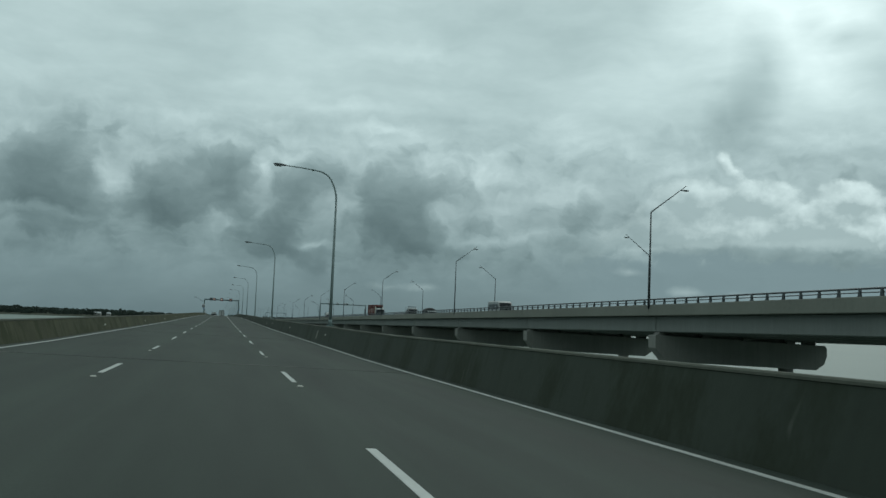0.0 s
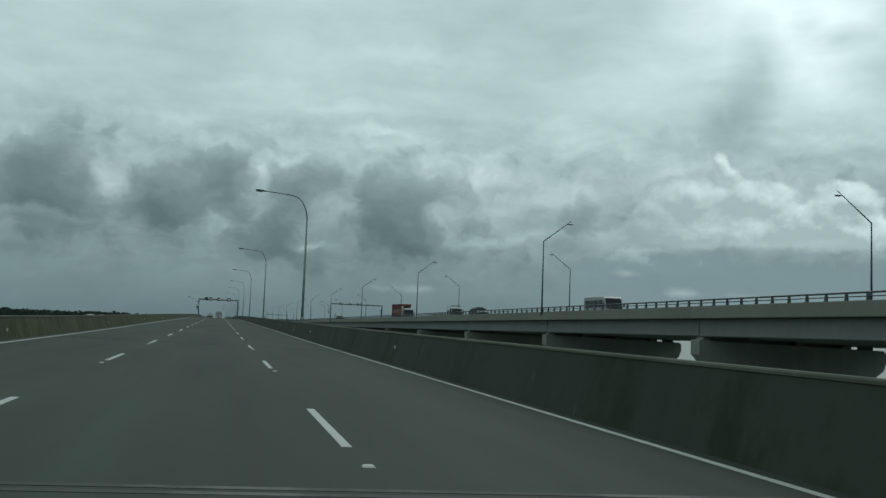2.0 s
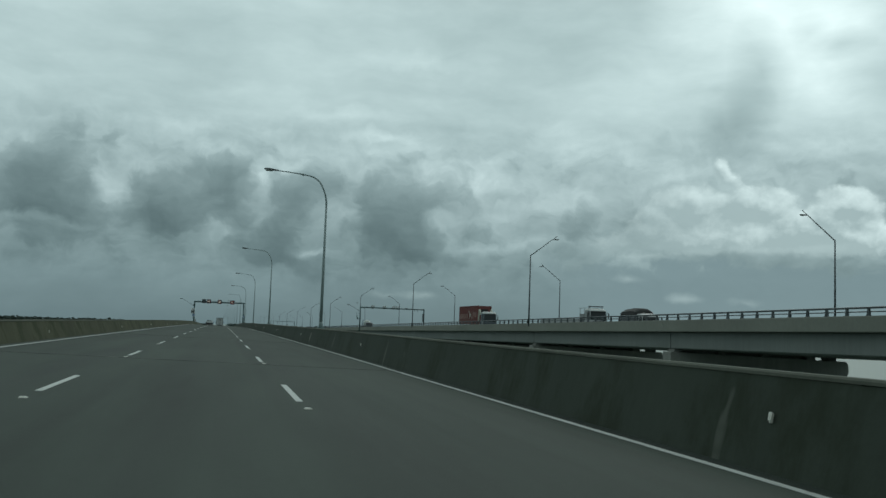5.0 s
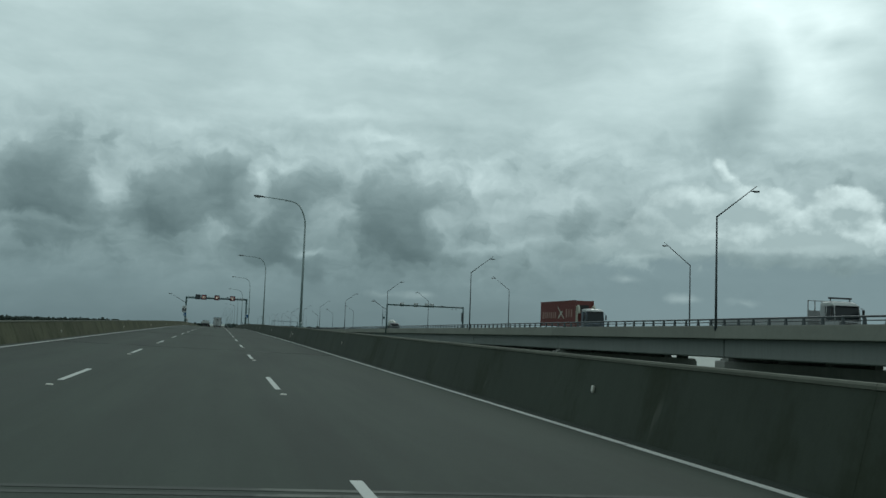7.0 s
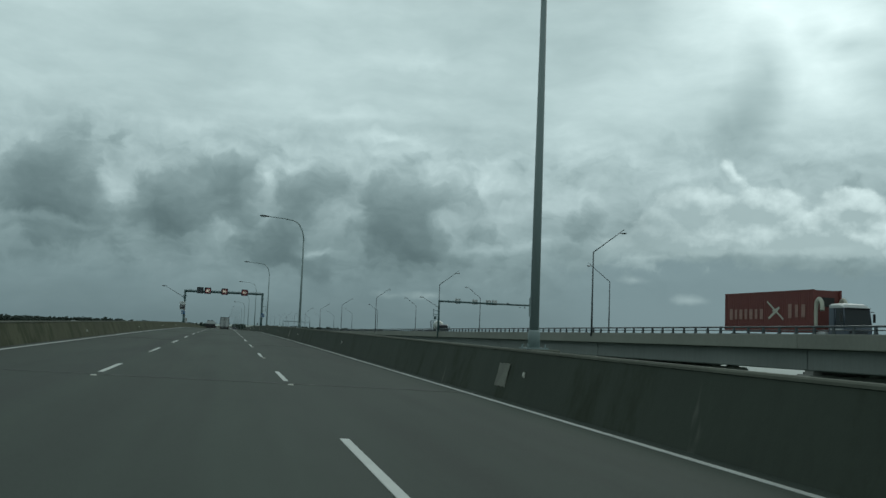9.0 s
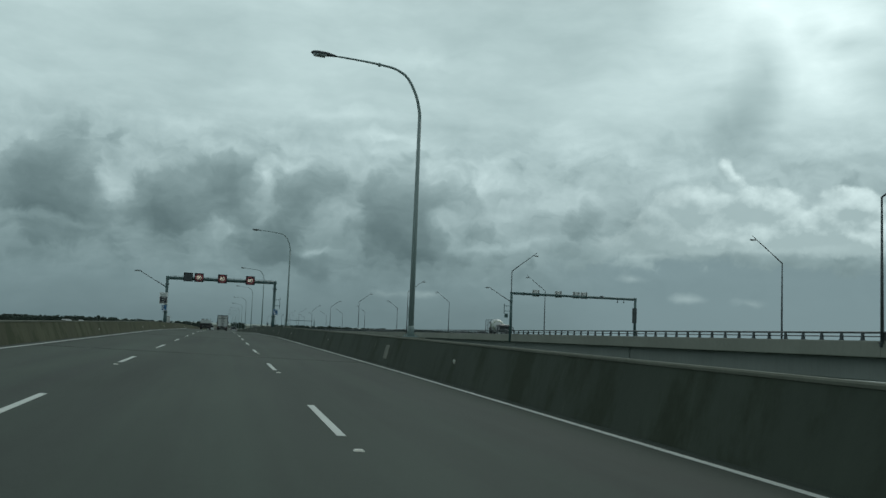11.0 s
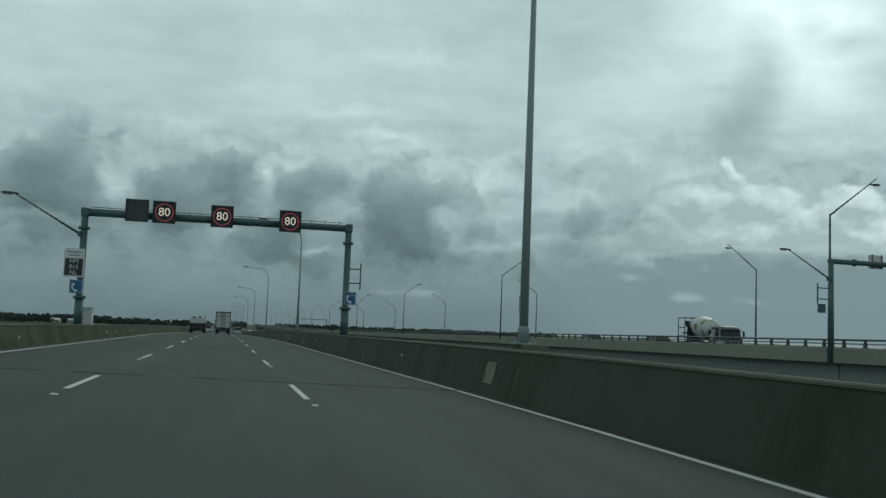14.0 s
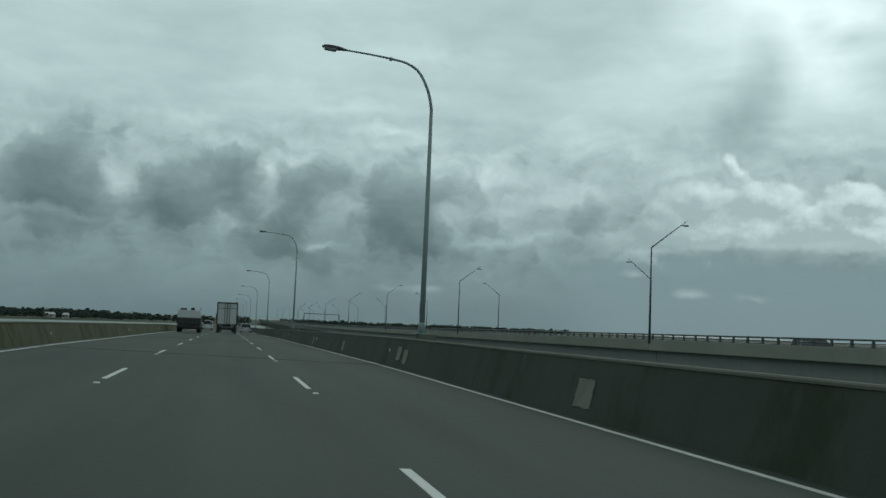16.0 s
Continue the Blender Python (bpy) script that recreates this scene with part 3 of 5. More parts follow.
patches = [ragged_patch(k, 0.60, 0.42) for k in range(4)]
for n in range(-2, 12):
    y = 50.15 + 56.453 * n
    part("mortar_patch", patches[n % 4], east_barrier, (FACE_R + 0.103, y + 0.1, road_z(y) + 0.28), (0, 13.5, 0))
for n, y in enumerate((374.1, 387.9, 402.5, 417.0)):
    part("mortar_patch", patches[n], east_barrier, (FACE_R + 0.088, y, road_z(y) + 0.22), (0, 13.5, 0))
    part("mortar_patch", patches[3 - n], west_barrier, (FACE_L - 0.085, y - 9, road_z(y) + 0.38), (0, -17, 0))
clip_me = mesh_of("reflector", *join(box_data(0.03, 0.02, 0.09), box_data(0.015, 0.05, 0.075, (-0.018, -0.008, 0.012))), REFLECT, 0.004)
for n in range(0, 24):
    y = 46.2 + 24.6 * n
    part("reflector", clip_me, east_barrier, (FACE_R + 0.112, y, road_z(y) + 0.34), (0, 10, 0))
    part("reflector", clip_me, west_barrier, (FACE_L - 0.085, y + 3, road_z(y) + 0.40), (0, 10, 180))

# ---------------------------------------------------------------- street lamps of the carriageway


def bend(points, n=5):
    """A smooth line through a few points."""
    p = [Vector(q) for q in points]
    p = [2 * p[0] - p[1]] + p + [2 * p[-1] - p[-2]]
    o = []
    for i in range(1, len(p) - 2):
        for k in range(n):
            u = k / n
            o.append(0.5 * ((2 * p[i]) + (p[i + 1] - p[i - 1]) * u + (2 * p[i - 1] - 5 * p[i] + 4 * p[i + 1] - p[i + 2]) * u ** 2 + (3 * p[i] - p[i - 1] - 3 * p[i + 1] + p[i + 2]) * u ** 3))
    return o + [p[-2]]


def luminaire(parent, at, toward, size=0.7, tilt=4):
    """A flat drop-shaped lamp head with a lens below; toward: +1 or -1 along x."""
    n, rings = 12, [(0.0, 0.03, 0.035), (0.06, 0.045, 0.05), (0.22, 0.075, 0.07), (0.42, 0.14, 0.085), (0.72, 0.16, 0.085), (0.92, 0.12, 0.065), (1.0, 0.05, 0.03)]
    v, f = [], []
    for u, w, h in rings:
        for k in range(n):
            a = 2 * math.pi * k / n
            z = math.sin(a) * h
            v.append((u * size, math.cos(a) * w, z if z > 0 else z * 0.45))
    for i in range(len(rings) - 1):
        for k in range(n):
            k2 = (k + 1) % n
            f.append((i * n + k, i * n + k2, (i + 1) * n + k2, (i + 1) * n + k))
    f += [tuple(range(n)), tuple(range((len(rings) - 1) * n, len(rings) * n))]
    head = part("lamp_head", mesh_of("lamp_head", v, f, DARKSTEEL), parent, at, (0, -tilt if toward > 0 else tilt, 0 if toward > 0 else 180), smooth=True)
    if toward < 0:
        head.rotation_euler = (0, radians(-tilt), radians(180))
    part("lens", mesh_of("lens", *box_data(size * 0.42, 0.2, 0.06, (size * 0.66, 0, -0.05), 1.25), LENS, 0.012), head, label="pale drop lens")
    return head


def road_lamp():
    lamp = thing("street_lamp")
    part("base_plate", mesh_of("base_plate", *join(box_data(0.42, 0.42, 0.03, (0, 0, 0.015)), *[tube_data([(a, b, 0.02), (a, b, 0.09)], 0.018, 6) for a in (-0.16, 0.16) for b in (-0.16, 0.16)]), GALV, 0.0), lamp)
    pole = [(0, 0, 0.02), (0, 0, 3.2), (0, 0, 6.75)]
    part("pole", tube("pole", pole, [0.088, 0.074, 0.054], GALV, 16), lamp, smooth=True)
    line = bend([(0, 0, 6.7), (-0.015, 0, 7.0), (-0.14, 0, 7.5), (-0.42, 0, 8.02), (-0.80, 0, 8.27), (-1.32, 0, 8.37), (-2.0, 0, 8.44), (-2.72, 0, 8.49)])
    part("arm", tube("arm", line, [0.054 - 0.028 * i / (len(line) - 1) for i in range(len(line))], GALV, 12), lamp, smooth=True)
    part("collar", tube("collar", [(-1.30, 0, 8.36), (-1.38, 0, 8.37)], 0.062, GALV, 10), lamp)
    luminaire(lamp, (-2.68, 0, 8.48), -1, 0.78)
    part("sleeve", tube("sleeve", [(0, 0, 0.02), (0, 0, 0.30), (0, 0, 0.34)], [0.112, 0.110, 0.09], GALV, 16), lamp, smooth=True)
    part("access_door", mesh_of("access_door", *box_data(0.012, 0.10, 0.34, (-0.086, 0, 0.75)), GALV, 0.003), lamp)
    return tagged(lamp, "tall galvanised street lamp with a curved outreach arm", "street lamp", group="lamps along the carriageway")


first_lamp = road_lamp()


def lamp_x(y):
    return 5.60 + 0.0006 * y


LEAN_OUT = {0: (0.20, 0.0), 4: (0.12, 0.0), 5: (0.0, 0.09), 6: (0.0, 0.15), 7: (0.0, 0.15)}     # posts set a little out of line: across, up


for n in range(-1, 17):
    y = 50.24 + 56.453 * n
    out_by, up_by = LEAN_OUT.get(n, (0.0, 0.0))
    at = pose(lamp_x(y) + out_by, y, road_z(y) + 0.75 + up_by)
    if n == -1:
        first_lamp.matrix_world = at
    else:
        copy_thing(first_lamp, at)
plinth_me = mesh_of("lamp_plinth", *box_data(0.52, 0.6, 0.95, (0, 0, -0.475)), COPING, 0.02)
for n in range(-1, 17):
    y = 50.24 + 56.453 * n
    out_by, up_by = LEAN_OUT.get(n, (0.0, 0.0))
    part("lamp_plinth", plinth_me, east_barrier, (lamp_x(y) + 0.14 + out_by, y, road_z(y) + 0.752 + up_by))

# ---------------------------------------------------------------- the other bridge
BX0, BX1 = 38.0, 57.2           # outer faces of its parapets
CAP0, CAPSTEP = 78.2, 36.2
FALL = 0.024                    # its deck drops to the east
bridge = thing("viaduct")
tagged(bridge, "pale concrete girder bridge on wide hammerhead piers beside the carriageway", "bridge", kind="structure")
cap_n = list(range(-5, 40))


def hat(x0, x1, zt, zb):
    return lean([(x0, zb), (x1, zb), (x1, zt), (x0, zt)])


def lean(outline):
    return [(x, z - FALL * (x - BX0)) for x, z in outline]


for i in cap_n:
    ya, yb = CAP0 + CAPSTEP * i, CAP0 + CAPSTEP * (i + 1)
    st = stations(ya + 0.015, yb - 0.015, 12.1)
    near = [(BX0 + 0.02, -1.0), (BX0 + 0.35, -1.0), (BX0 + 0.35, -0.80), (BX0 + 0.42, -0.75), (BX0 + 0.32, 0.0), (BX0, 0.0), (BX0 - 0.03, -0.06), (BX0 - 0.03, -0.95)]
    part("parapet_panel", mesh_of("parapet_panel", *extrude_data(near, st, parapet_z), CONCRETE), bridge)
    far = lean([(BX0 + BX1 - x, z) for x, z in near])
    part("parapet_panel", mesh_of("parapet_panel", *extrude_data(far, st, parapet_z), CONCRETE), bridge)
    part("deck_slab", mesh_of("deck_slab", *extrude_data(hat(BX0 + 0.36, BX1 - 0.36, -0.80, -1.02), st, parapet_z), ASPHALT), bridge)
    sg = stations(ya + 0.07, yb - 0.07, 12.1)
    for gx in (BX0 + 0.78, BX0 + 5.1, BX0 + 9.4, BX0 + 13.9, BX1 - 0.75):
        w = 0.75
        tee = lean([(gx + 0.1, -2.42), (gx + w - 0.1, -2.42), (gx + w, -2.35), (gx + w, -1.03), (gx, -1.03), (gx, -2.35)])
        part("girder", mesh_of("girder", *extrude_data(tee, sg, parapet_z), GIRDER), bridge)


def pier(y):
    p = thing("pier")
    p.parent = bridge
    z = parapet_z(y) - 2.69
    h = 2.35
    v, f = [], []
    for yy in (-0.72, 0.72):
        rim = [(BX0 + 0.42, -1.2), (BX0 + 0.40, -0.12), (BX0 + 0.45, 0), (BX1 - 1.3, 0), (BX1 - 1.08, -0.25), (BX1 - 1.04, -0.95), (BX1 - 1.35, -1.75), (BX1 - 2.2, -h), (BX0 + 1.5, -h)]
        v += [(x, yy, q) for x, q in lean(rim)]
    n = 9
    f = [tuple(range(n)), tuple(range(n, 2 * n))] + [(k, (k + 1) % n, (k + 1) % n + n, k + n) for k in range(n)]
    part("pier_cap", mesh_of("pier_cap", v, f, PIER, 0.05), p, (0, y, z))
    for cx in (BX0 + 4.4, BX1 - 5.0):
        part("column", tube("column", [(0, 0, -h + 0.02), (0, 0, WATER_Z - 3 - z)], 0.68, PIER, 18), p, (cx, y, z), smooth=True)
    for x0, x1 in ((BX0 + 0.9, BX1 - 3.9), (BX1 - 3.1, BX1 - 1.7)):
        v = []
        for yy in (-0.16, 0.16):
            v += [(x, yy, q) for x, q in lean([(x0, -0.03), (x1, -0.03), (x1, 1.4), (x0, 1.4)])]
        part("diaphragm", mesh_of("diaphragm", v, [(0, 1, 2, 3), (4, 5, 6, 7), (0, 1, 5, 4), (1, 2, 6, 5), (2, 3, 7, 6), (3, 0, 4, 7)], PIER), p, (0, y + 0.3, z))
    for bx in (BX0 + 1.15, BX0 + 5.48, BX0 + 9.78, BX0 + 14.28, BX1 - 0.4):
        if bx < BX1 - 1.2:
            part("bearing", mesh_of("bearing", *join(box_data(0.70, 1.1, 0.22, (0, 0, 0.06)), box_data(0.45, 0.9, 0.12, (0, 0, 0.22))), PIER), p, (bx, y, z - FALL * (bx - BX0)))
    return p


for i in cap_n:
    pier(CAP0 + CAPSTEP * i)


def railing(x, name, drop=0.0):
    """Twin-rail steel railing on a parapet; each post stands alone."""
    r = thing(name)
    tagged(r, "dark steel twin-rail railing on the bridge parapet", "railing", kind="structure")
    post = mesh_of("rail_post", *join(box_data(0.15, 0.24, 0.50, (0, 0, 0.25), 0.66), box_data(0.22, 0.32, 0.02, (0, 0, 0.01))), DARKSTEEL, 0.0)
    y, step, n = 18.0, 1.98, 0
    while n < 296:
        part("rail_post", post, r, (x, y, (parapet_z(y) - drop)))
        y += step
        n += 1
    rest = []
    while y < 1100:
        rest.append(box_data(0.15, 0.24, 0.50, (x, y, (parapet_z(y) - drop) + 0.25), 0.66))
        y += step
    tagged(part("far_posts", mesh_of("far_posts", *join(*rest), DARKSTEEL), r), kind="stuff")
    st = stations(-20, 1300, 18)
    for zz, rr in ((0.49, 0.066), (0.25, 0.036)):
        part("rail", tube("rail", [(x, q, parapet_z(q) - drop + zz) for q in st], rr, DARKSTEEL, 8), r, smooth=True)
    return r


railing(BX0 + 0.16, "railing_west")
railing(BX1 - 0.16, "railing_east", FALL * (BX1 - BX0))


def bridge_lamp(height, toward, foot):
    lamp = thing("bridge_lamp")
    part("pole", tube("pole", [(0, 0, foot), (0, 0, 4), (0, 0, height)], [0.105, 0.085, 0.06], DARKSTEEL, 12), lamp, smooth=True)
    t = toward
    part("arm", tube("arm", [(0, 0, height - 0.05), (t * 3.5, 0, height + 2.62)], [0.06, 0.035], DARKSTEEL, 10), lamp, smooth=True)
    luminaire(lamp, (t * 2.95, 0, height + 2.16), t, 0.8, 2)
    if foot > -0.5:
        part("bracket", mesh_of("bracket", *join(box_data(0.30, 0.36, 0.05, (-t * 0.02, 0, foot)), box_data(0.14, 0.12, 0.24, (-t * 0.02, 0.05, foot - 0.14), 1.3)), DARKSTEEL, 0.01), lamp)
    else:
        part("foot_plate", mesh_of("foot_plate", *box_data(0.5, 0.5, 0.05, (0, 0, foot + 0.02)), DARKSTEEL, 0.01), lamp)
    return tagged(lamp, "dark steel bridge lamp with a straight slanting arm", "street lamp", group="lamps on the other bridge")


west_lamp, east_lamp = None, None
for n in range(-2, 15):
    y = 78.0 + 72.4 * n
    if west_lamp is None:
        west_lamp = bridge_lamp(8.55, 1, -0.12)
        west_lamp.matrix_world = pose(BX0 - 0.06, y, parapet_z(y))
    else:
        copy_thing(west_lamp, pose(BX0 - 0.06, y, parapet_z(y)))
    y += 37.6
    if east_lamp is None:
        east_lamp = bridge_lamp(8.2, -1, -1.24)
        east_lamp.matrix_world = pose(BX1 + 0.06 - 1.1, y, parapet_z(y))
    else:
        copy_thing(east_lamp, pose(BX1 + 0.06 - 1.1, y, parapet_z(y)))

# ---------------------------------------------------------------- sign gantries


def text_mesh(name, words, size, material, depth=0.004):
    """Lettering in the built-in font, as a mesh facing -y, centred."""
    c = bpy.data.curves.new(name, "FONT")
    c.body, c.size, c.extrude, c.align_x, c.align_y = words, size, depth, "CENTER", "CENTER"
    tmp = new("lettering", c)
    bpy.context.view_layer.update()
    me = bpy.data.meshes.new_from_object(tmp.evaluated_get(bpy.context.evaluated_depsgraph_get()))
    bpy.data.objects.remove(tmp)
    me.transform(Matrix.Rotation(radians(90), 4, "X"))
    me.materials.clear()
    me.materials.append(material)
    return me


def ring_data(r0, r1, depth, n=40, at=(0, 0, 0)):
    v, f = [], []
    for k in range(n):
        w = 2 * math.pi * k / n
        for r, yy in ((r0, 0), (r1, 0), (r1, depth), (r0, depth)):
            v.append((at[0] + r * math.cos(w), at[1] + yy, at[2] + r * math.sin(w)))
    for k in range(n):
        a, b = 4 * k, 4 * ((k + 1) % n)
        for i in range(4):
            j = (i + 1) % 4
            f.append((a + i, b + i, b + j, a + j))
    return v, f


def flange(name, z, r, parent, x, material):
    pieces = [tube_data([(0, 0, -0.03), (0, 0, 0.03)], r, 18)]
    for k in range(8):
        w = 2 * math.pi * k / 8
        pieces.append(tube_data([(math.cos(w) * r * 0.86, math.sin(w) * r * 0.86, -0.075), (math.cos(w) * r * 0.86, math.sin(w) * r * 0.86, 0.075)], 0.022, 6))
    return part(name, mesh_of(name, *join(*pieces), material), parent, (x, 0, z))


def speed_panel(parent, x, z, lit):
    """A square matrix sign in a shallow black box."""
    s = 1.02
    panel = part("speed_panel" if lit else "blank_panel", mesh_of("speed_panel", *box_data(s, 0.20, s), BLACK, 0.012), parent, (x, -0.36, z), label="black matrix sign lit with a red ring and pale digits" if lit else "unlit dark slate matrix sign")
    part("visor", mesh_of("visor", *join(box_data(s + 0.04, 0.10, 0.02, (0, -0.15, s / 2 + 0.01)), box_data(0.02, 0.10, s, (-s / 2 - 0.01, -0.15, 0)), box_data(0.02, 0.10, s, (s / 2 + 0.01, -0.15, 0))), BLACK), panel)
    part("hanger", mesh_of("hanger", *join(box_data(0.08, 0.30, 0.08, (-0.3, 0.22, 0.0)), box_data(0.08, 0.30, 0.08, (0.3, 0.22, 0.0))), TEAL), panel)
    if lit:
        part("ring", mesh_of("ring", *ring_data(0.385, 0.43, 0.01, 40, (0, -0.112, 0)), LED_RED), panel, label="red lit ring")
        part("digits", text_mesh("digits", "80", 0.56, LED_WARM), panel, (0, -0.108, -0.0), label="pale lit digits")
    else:
        part("screen", mesh_of("screen", *box_data(s - 0.10, 0.008, s - 0.10, (0, -0.103, 0)), SLATE), panel)
    return panel


def phone_sign(parent, x, z, words):
    """Blue board with a white handset."""
    sign = part("phone_sign", mesh_of("phone_sign", *box_data(0.58, 0.02, 0.64), BLUE, 0.01), parent, (x, -0.26, z), label="blue board with a white telephone handset")
    line = bend([(-0.12, 0, 0.10), (-0.15, 0, 0.02), (-0.11, 0, -0.12), (-0.01, 0, -0.20)])
    part("handset", mesh_of("handset", *join(tube_data(line, 0.034, 8), box_data(0.11, 0.05, 0.10, (-0.09, 0, 0.10)), box_data(0.12, 0.05, 0.10, (0.03, 0, -0.19))), WHITE), sign, (-0.02, -0.012, 0))
    if words:
        part("lettering", text_mesh("lettering", words, 0.082, WHITE), sign, (0.10, -0.014, 0.19))
    part("border", mesh_of("border", *join(box_data(0.54, 0.004, 0.012, (0, -0.012, 0.30)), box_data(0.54, 0.004, 0.012, (0, -0.012, -0.30)), box_data(0.012, 0.004, 0.59, (-0.264, -0.012, 0)), box_data(0.012, 0.004, 0.59, (0.264, -0.012, 0))), WHITE), sign)
    return sign


def bracket_frame(parent, x, side):
    """A short ladder frame bolted to a post."""
    part("bracket_frame", mesh_of("bracket_frame", *join(box_data(0.62, 0.06, 0.06, (side * 0.42, 0, 4.04)), box_data(0.62, 0.06, 0.06, (side * 0.42, 0, 3.33)), box_data(0.06, 0.06, 1.36, (side * 0.70, 0, 3.68))), TEAL, 0.006), parent, (x, 0, 0))


def slant_lamp(parent, x, z, side):
    part("lamp_arm", tube("lamp_arm", [(0, 0, 0), (side * 2.95, 0, 1.72)], [0.055, 0.03], DARKSTEEL, 8), parent, (x, 0, z), smooth=True)
    luminaire(parent, (x + side * 2.8, 0, z + 1.72), side, 0.8, 2)
    part("clamp", mesh_of("clamp", *box_data(0.16, 0.42, 0.24), TEAL, 0.02), parent, (x, 0, z))


def west_gantry():
    y = 361.9
    z0 = 0.0
    gnt = thing("sign_gantry", (0, y, z0))
    xl, xr = -6.45, 6.10
    for x in (xl, xr):
        post = part("post", tube("post", [(0, 0, 0.55), (0, 0, 2.04), (0, 0, 2.04), (0, 0, 5.32), (0, 0, 6.25)], [0.205, 0.195, 0.168, 0.162, 0.16], TEAL, 20), gnt, (x, 0, 0), smooth=True)
        flange("flange", 2.04, 0.29, gnt, x, TEAL)
        flange("flange", 5.32, 0.27, gnt, x, TEAL)
        part("footing", mesh_of("footing", *box_data(0.62, 0.8, 0.9, (0, 0, 0.25)), COPING, 0.03), gnt, (x + (0.1 if x > 0 else -0.1), 0, -0.05))
    part("beam", tube("beam", [(xl - 0.16, 0, 6.08), (xr + 0.16, 0, 6.08)], 0.185, TEAL, 20), gnt, smooth=True)
    for x in (xl, xr):
        part("corner", mesh_of("corner", *box_data(0.36, 0.37, 0.40), TEAL, 0.04), gnt, (x, 0, 6.08))
    for x in (-5.5, -1.7, -1.2, 1.2, 2.0, 4.2, 4.9, 5.6, 6.15):
        part("cable_clip", mesh_of("cable_clip", *box_data(0.025, 0.025, 0.16, (0, 0, 0.08)), DARKSTEEL), gnt, (x, 0, 6.25))
    part("conduit", tube("conduit", [(xl + 0.3, -0.05, 6.33), (xr - 0.3, -0.05, 6.33)], 0.016, DARKSTEEL, 6), gnt)
    speed_panel(gnt, -4.08, 6.26, False)
    for x, z in ((-2.84, 6.25), (-0.14, 6.22), (3.13, 6.19)):
        speed_panel(gnt, x, z, True)
    # marker board and phone signs
    board = part("marker_board", mesh_of("marker_board", *box_data(0.90, 0.03, 1.34), WHITE, 0.015), gnt, (-6.76, -0.24, 3.64), label="white board with a dark lettered field")
    part("dark_field", mesh_of("dark_field", *box_data(0.80, 0.006, 0.80, (0, -0.018, -0.20)), INK), board)
    part("lettering", text_mesh("lettering", "HM\n013\nNL", 0.27, WHITE), board, (0, -0.026, -0.20))
    for i, w in enumerate((0.66, 0.52)):
        part("text_bar", mesh_of("text_bar", *box_data(w, 0.004, 0.06, (0, -0.018, 0.50 - 0.15 * i)), GALV), board)
    phone_sign(gnt, -6.60, 2.53, "")
    phone_sign(gnt, 6.30, 2.55, "HELP\nPHONE")
    bracket_frame(gnt, 6.10, 1)
    slant_lamp(gnt, -6.62, 5.02, -1)
    return tagged(gnt, "teal steel portal gantry with matrix speed signs over the road", "gantry")


west_gantry()


def cabinet():
    z = road_z(363) + 0.30
    c = thing("roadside_cabinet", (-6.28, 363.0, z))
    part("body", mesh_of("body", *box_data(0.66, 0.62, 1.22, (0, 0, 0.66)), CABINET, 0.025), c)
    part("door", mesh_of("door", *box_data(0.56, 0.02, 1.06, (0, -0.318, 0.66)), CABINET, 0.008), c)
    part("roof", mesh_of("roof", *box_data(0.74, 0.72, 0.06, (0, 0, 1.29)), CABINET, 0.015), c)
    part("vent", mesh_of("vent", *box_data(0.12, 0.02, 0.34, (0.2, -0.332, 0.30)), INK, 0.004), c)
    part("plinth", mesh_of("plinth", *box_data(0.7, 0.66, 0.12, (0, 0, -0.01)), COPING, 0.01), c)
    tagged(c, "white steel roadside cabinet beside the gantry post", "cabinet")


cabinet()


def help_phone():
    p = thing("help_phone", (5.50, 361.9, road_z(361.9) + 0.79))
    part("case", mesh_of("case", *box_data(0.15, 0.16, 0.32, (0, 0, 0.30), 1.12), INK, 0.06), p, label="black weatherproof case")
    part("stem", tube("stem", [(0, 0, 0), (0, 0, 0.16)], 0.03, DARKSTEEL, 8), p)
    part("cord", tube("cord", bend([(0.02, -0.02, 0.14), (0.08, -0.03, 0.06), (0.22, 0, 0.04), (0.42, 0, 0.05)]), 0.014, INK, 6), p)
    tagged(p, "black roadside help phone on the barrier coping", "phone")


help_phone()


def rear_panel(parent, x, z, w=0.95):
    """The back of a matrix sign: pale ribbed case."""
    p = part("sign_back", mesh_of("sign_back", *box_data(w, 0.24, 0.88), CABINET, 0.02), parent, (x, 0.30, z))
    part("rib", mesh_of("rib", *join(*[box_data(0.05, 0.05, 0.94, (k * w * 0.36, -0.14, 0)) for k in (-1, 1)]), DARKSTEEL), p)
    return p


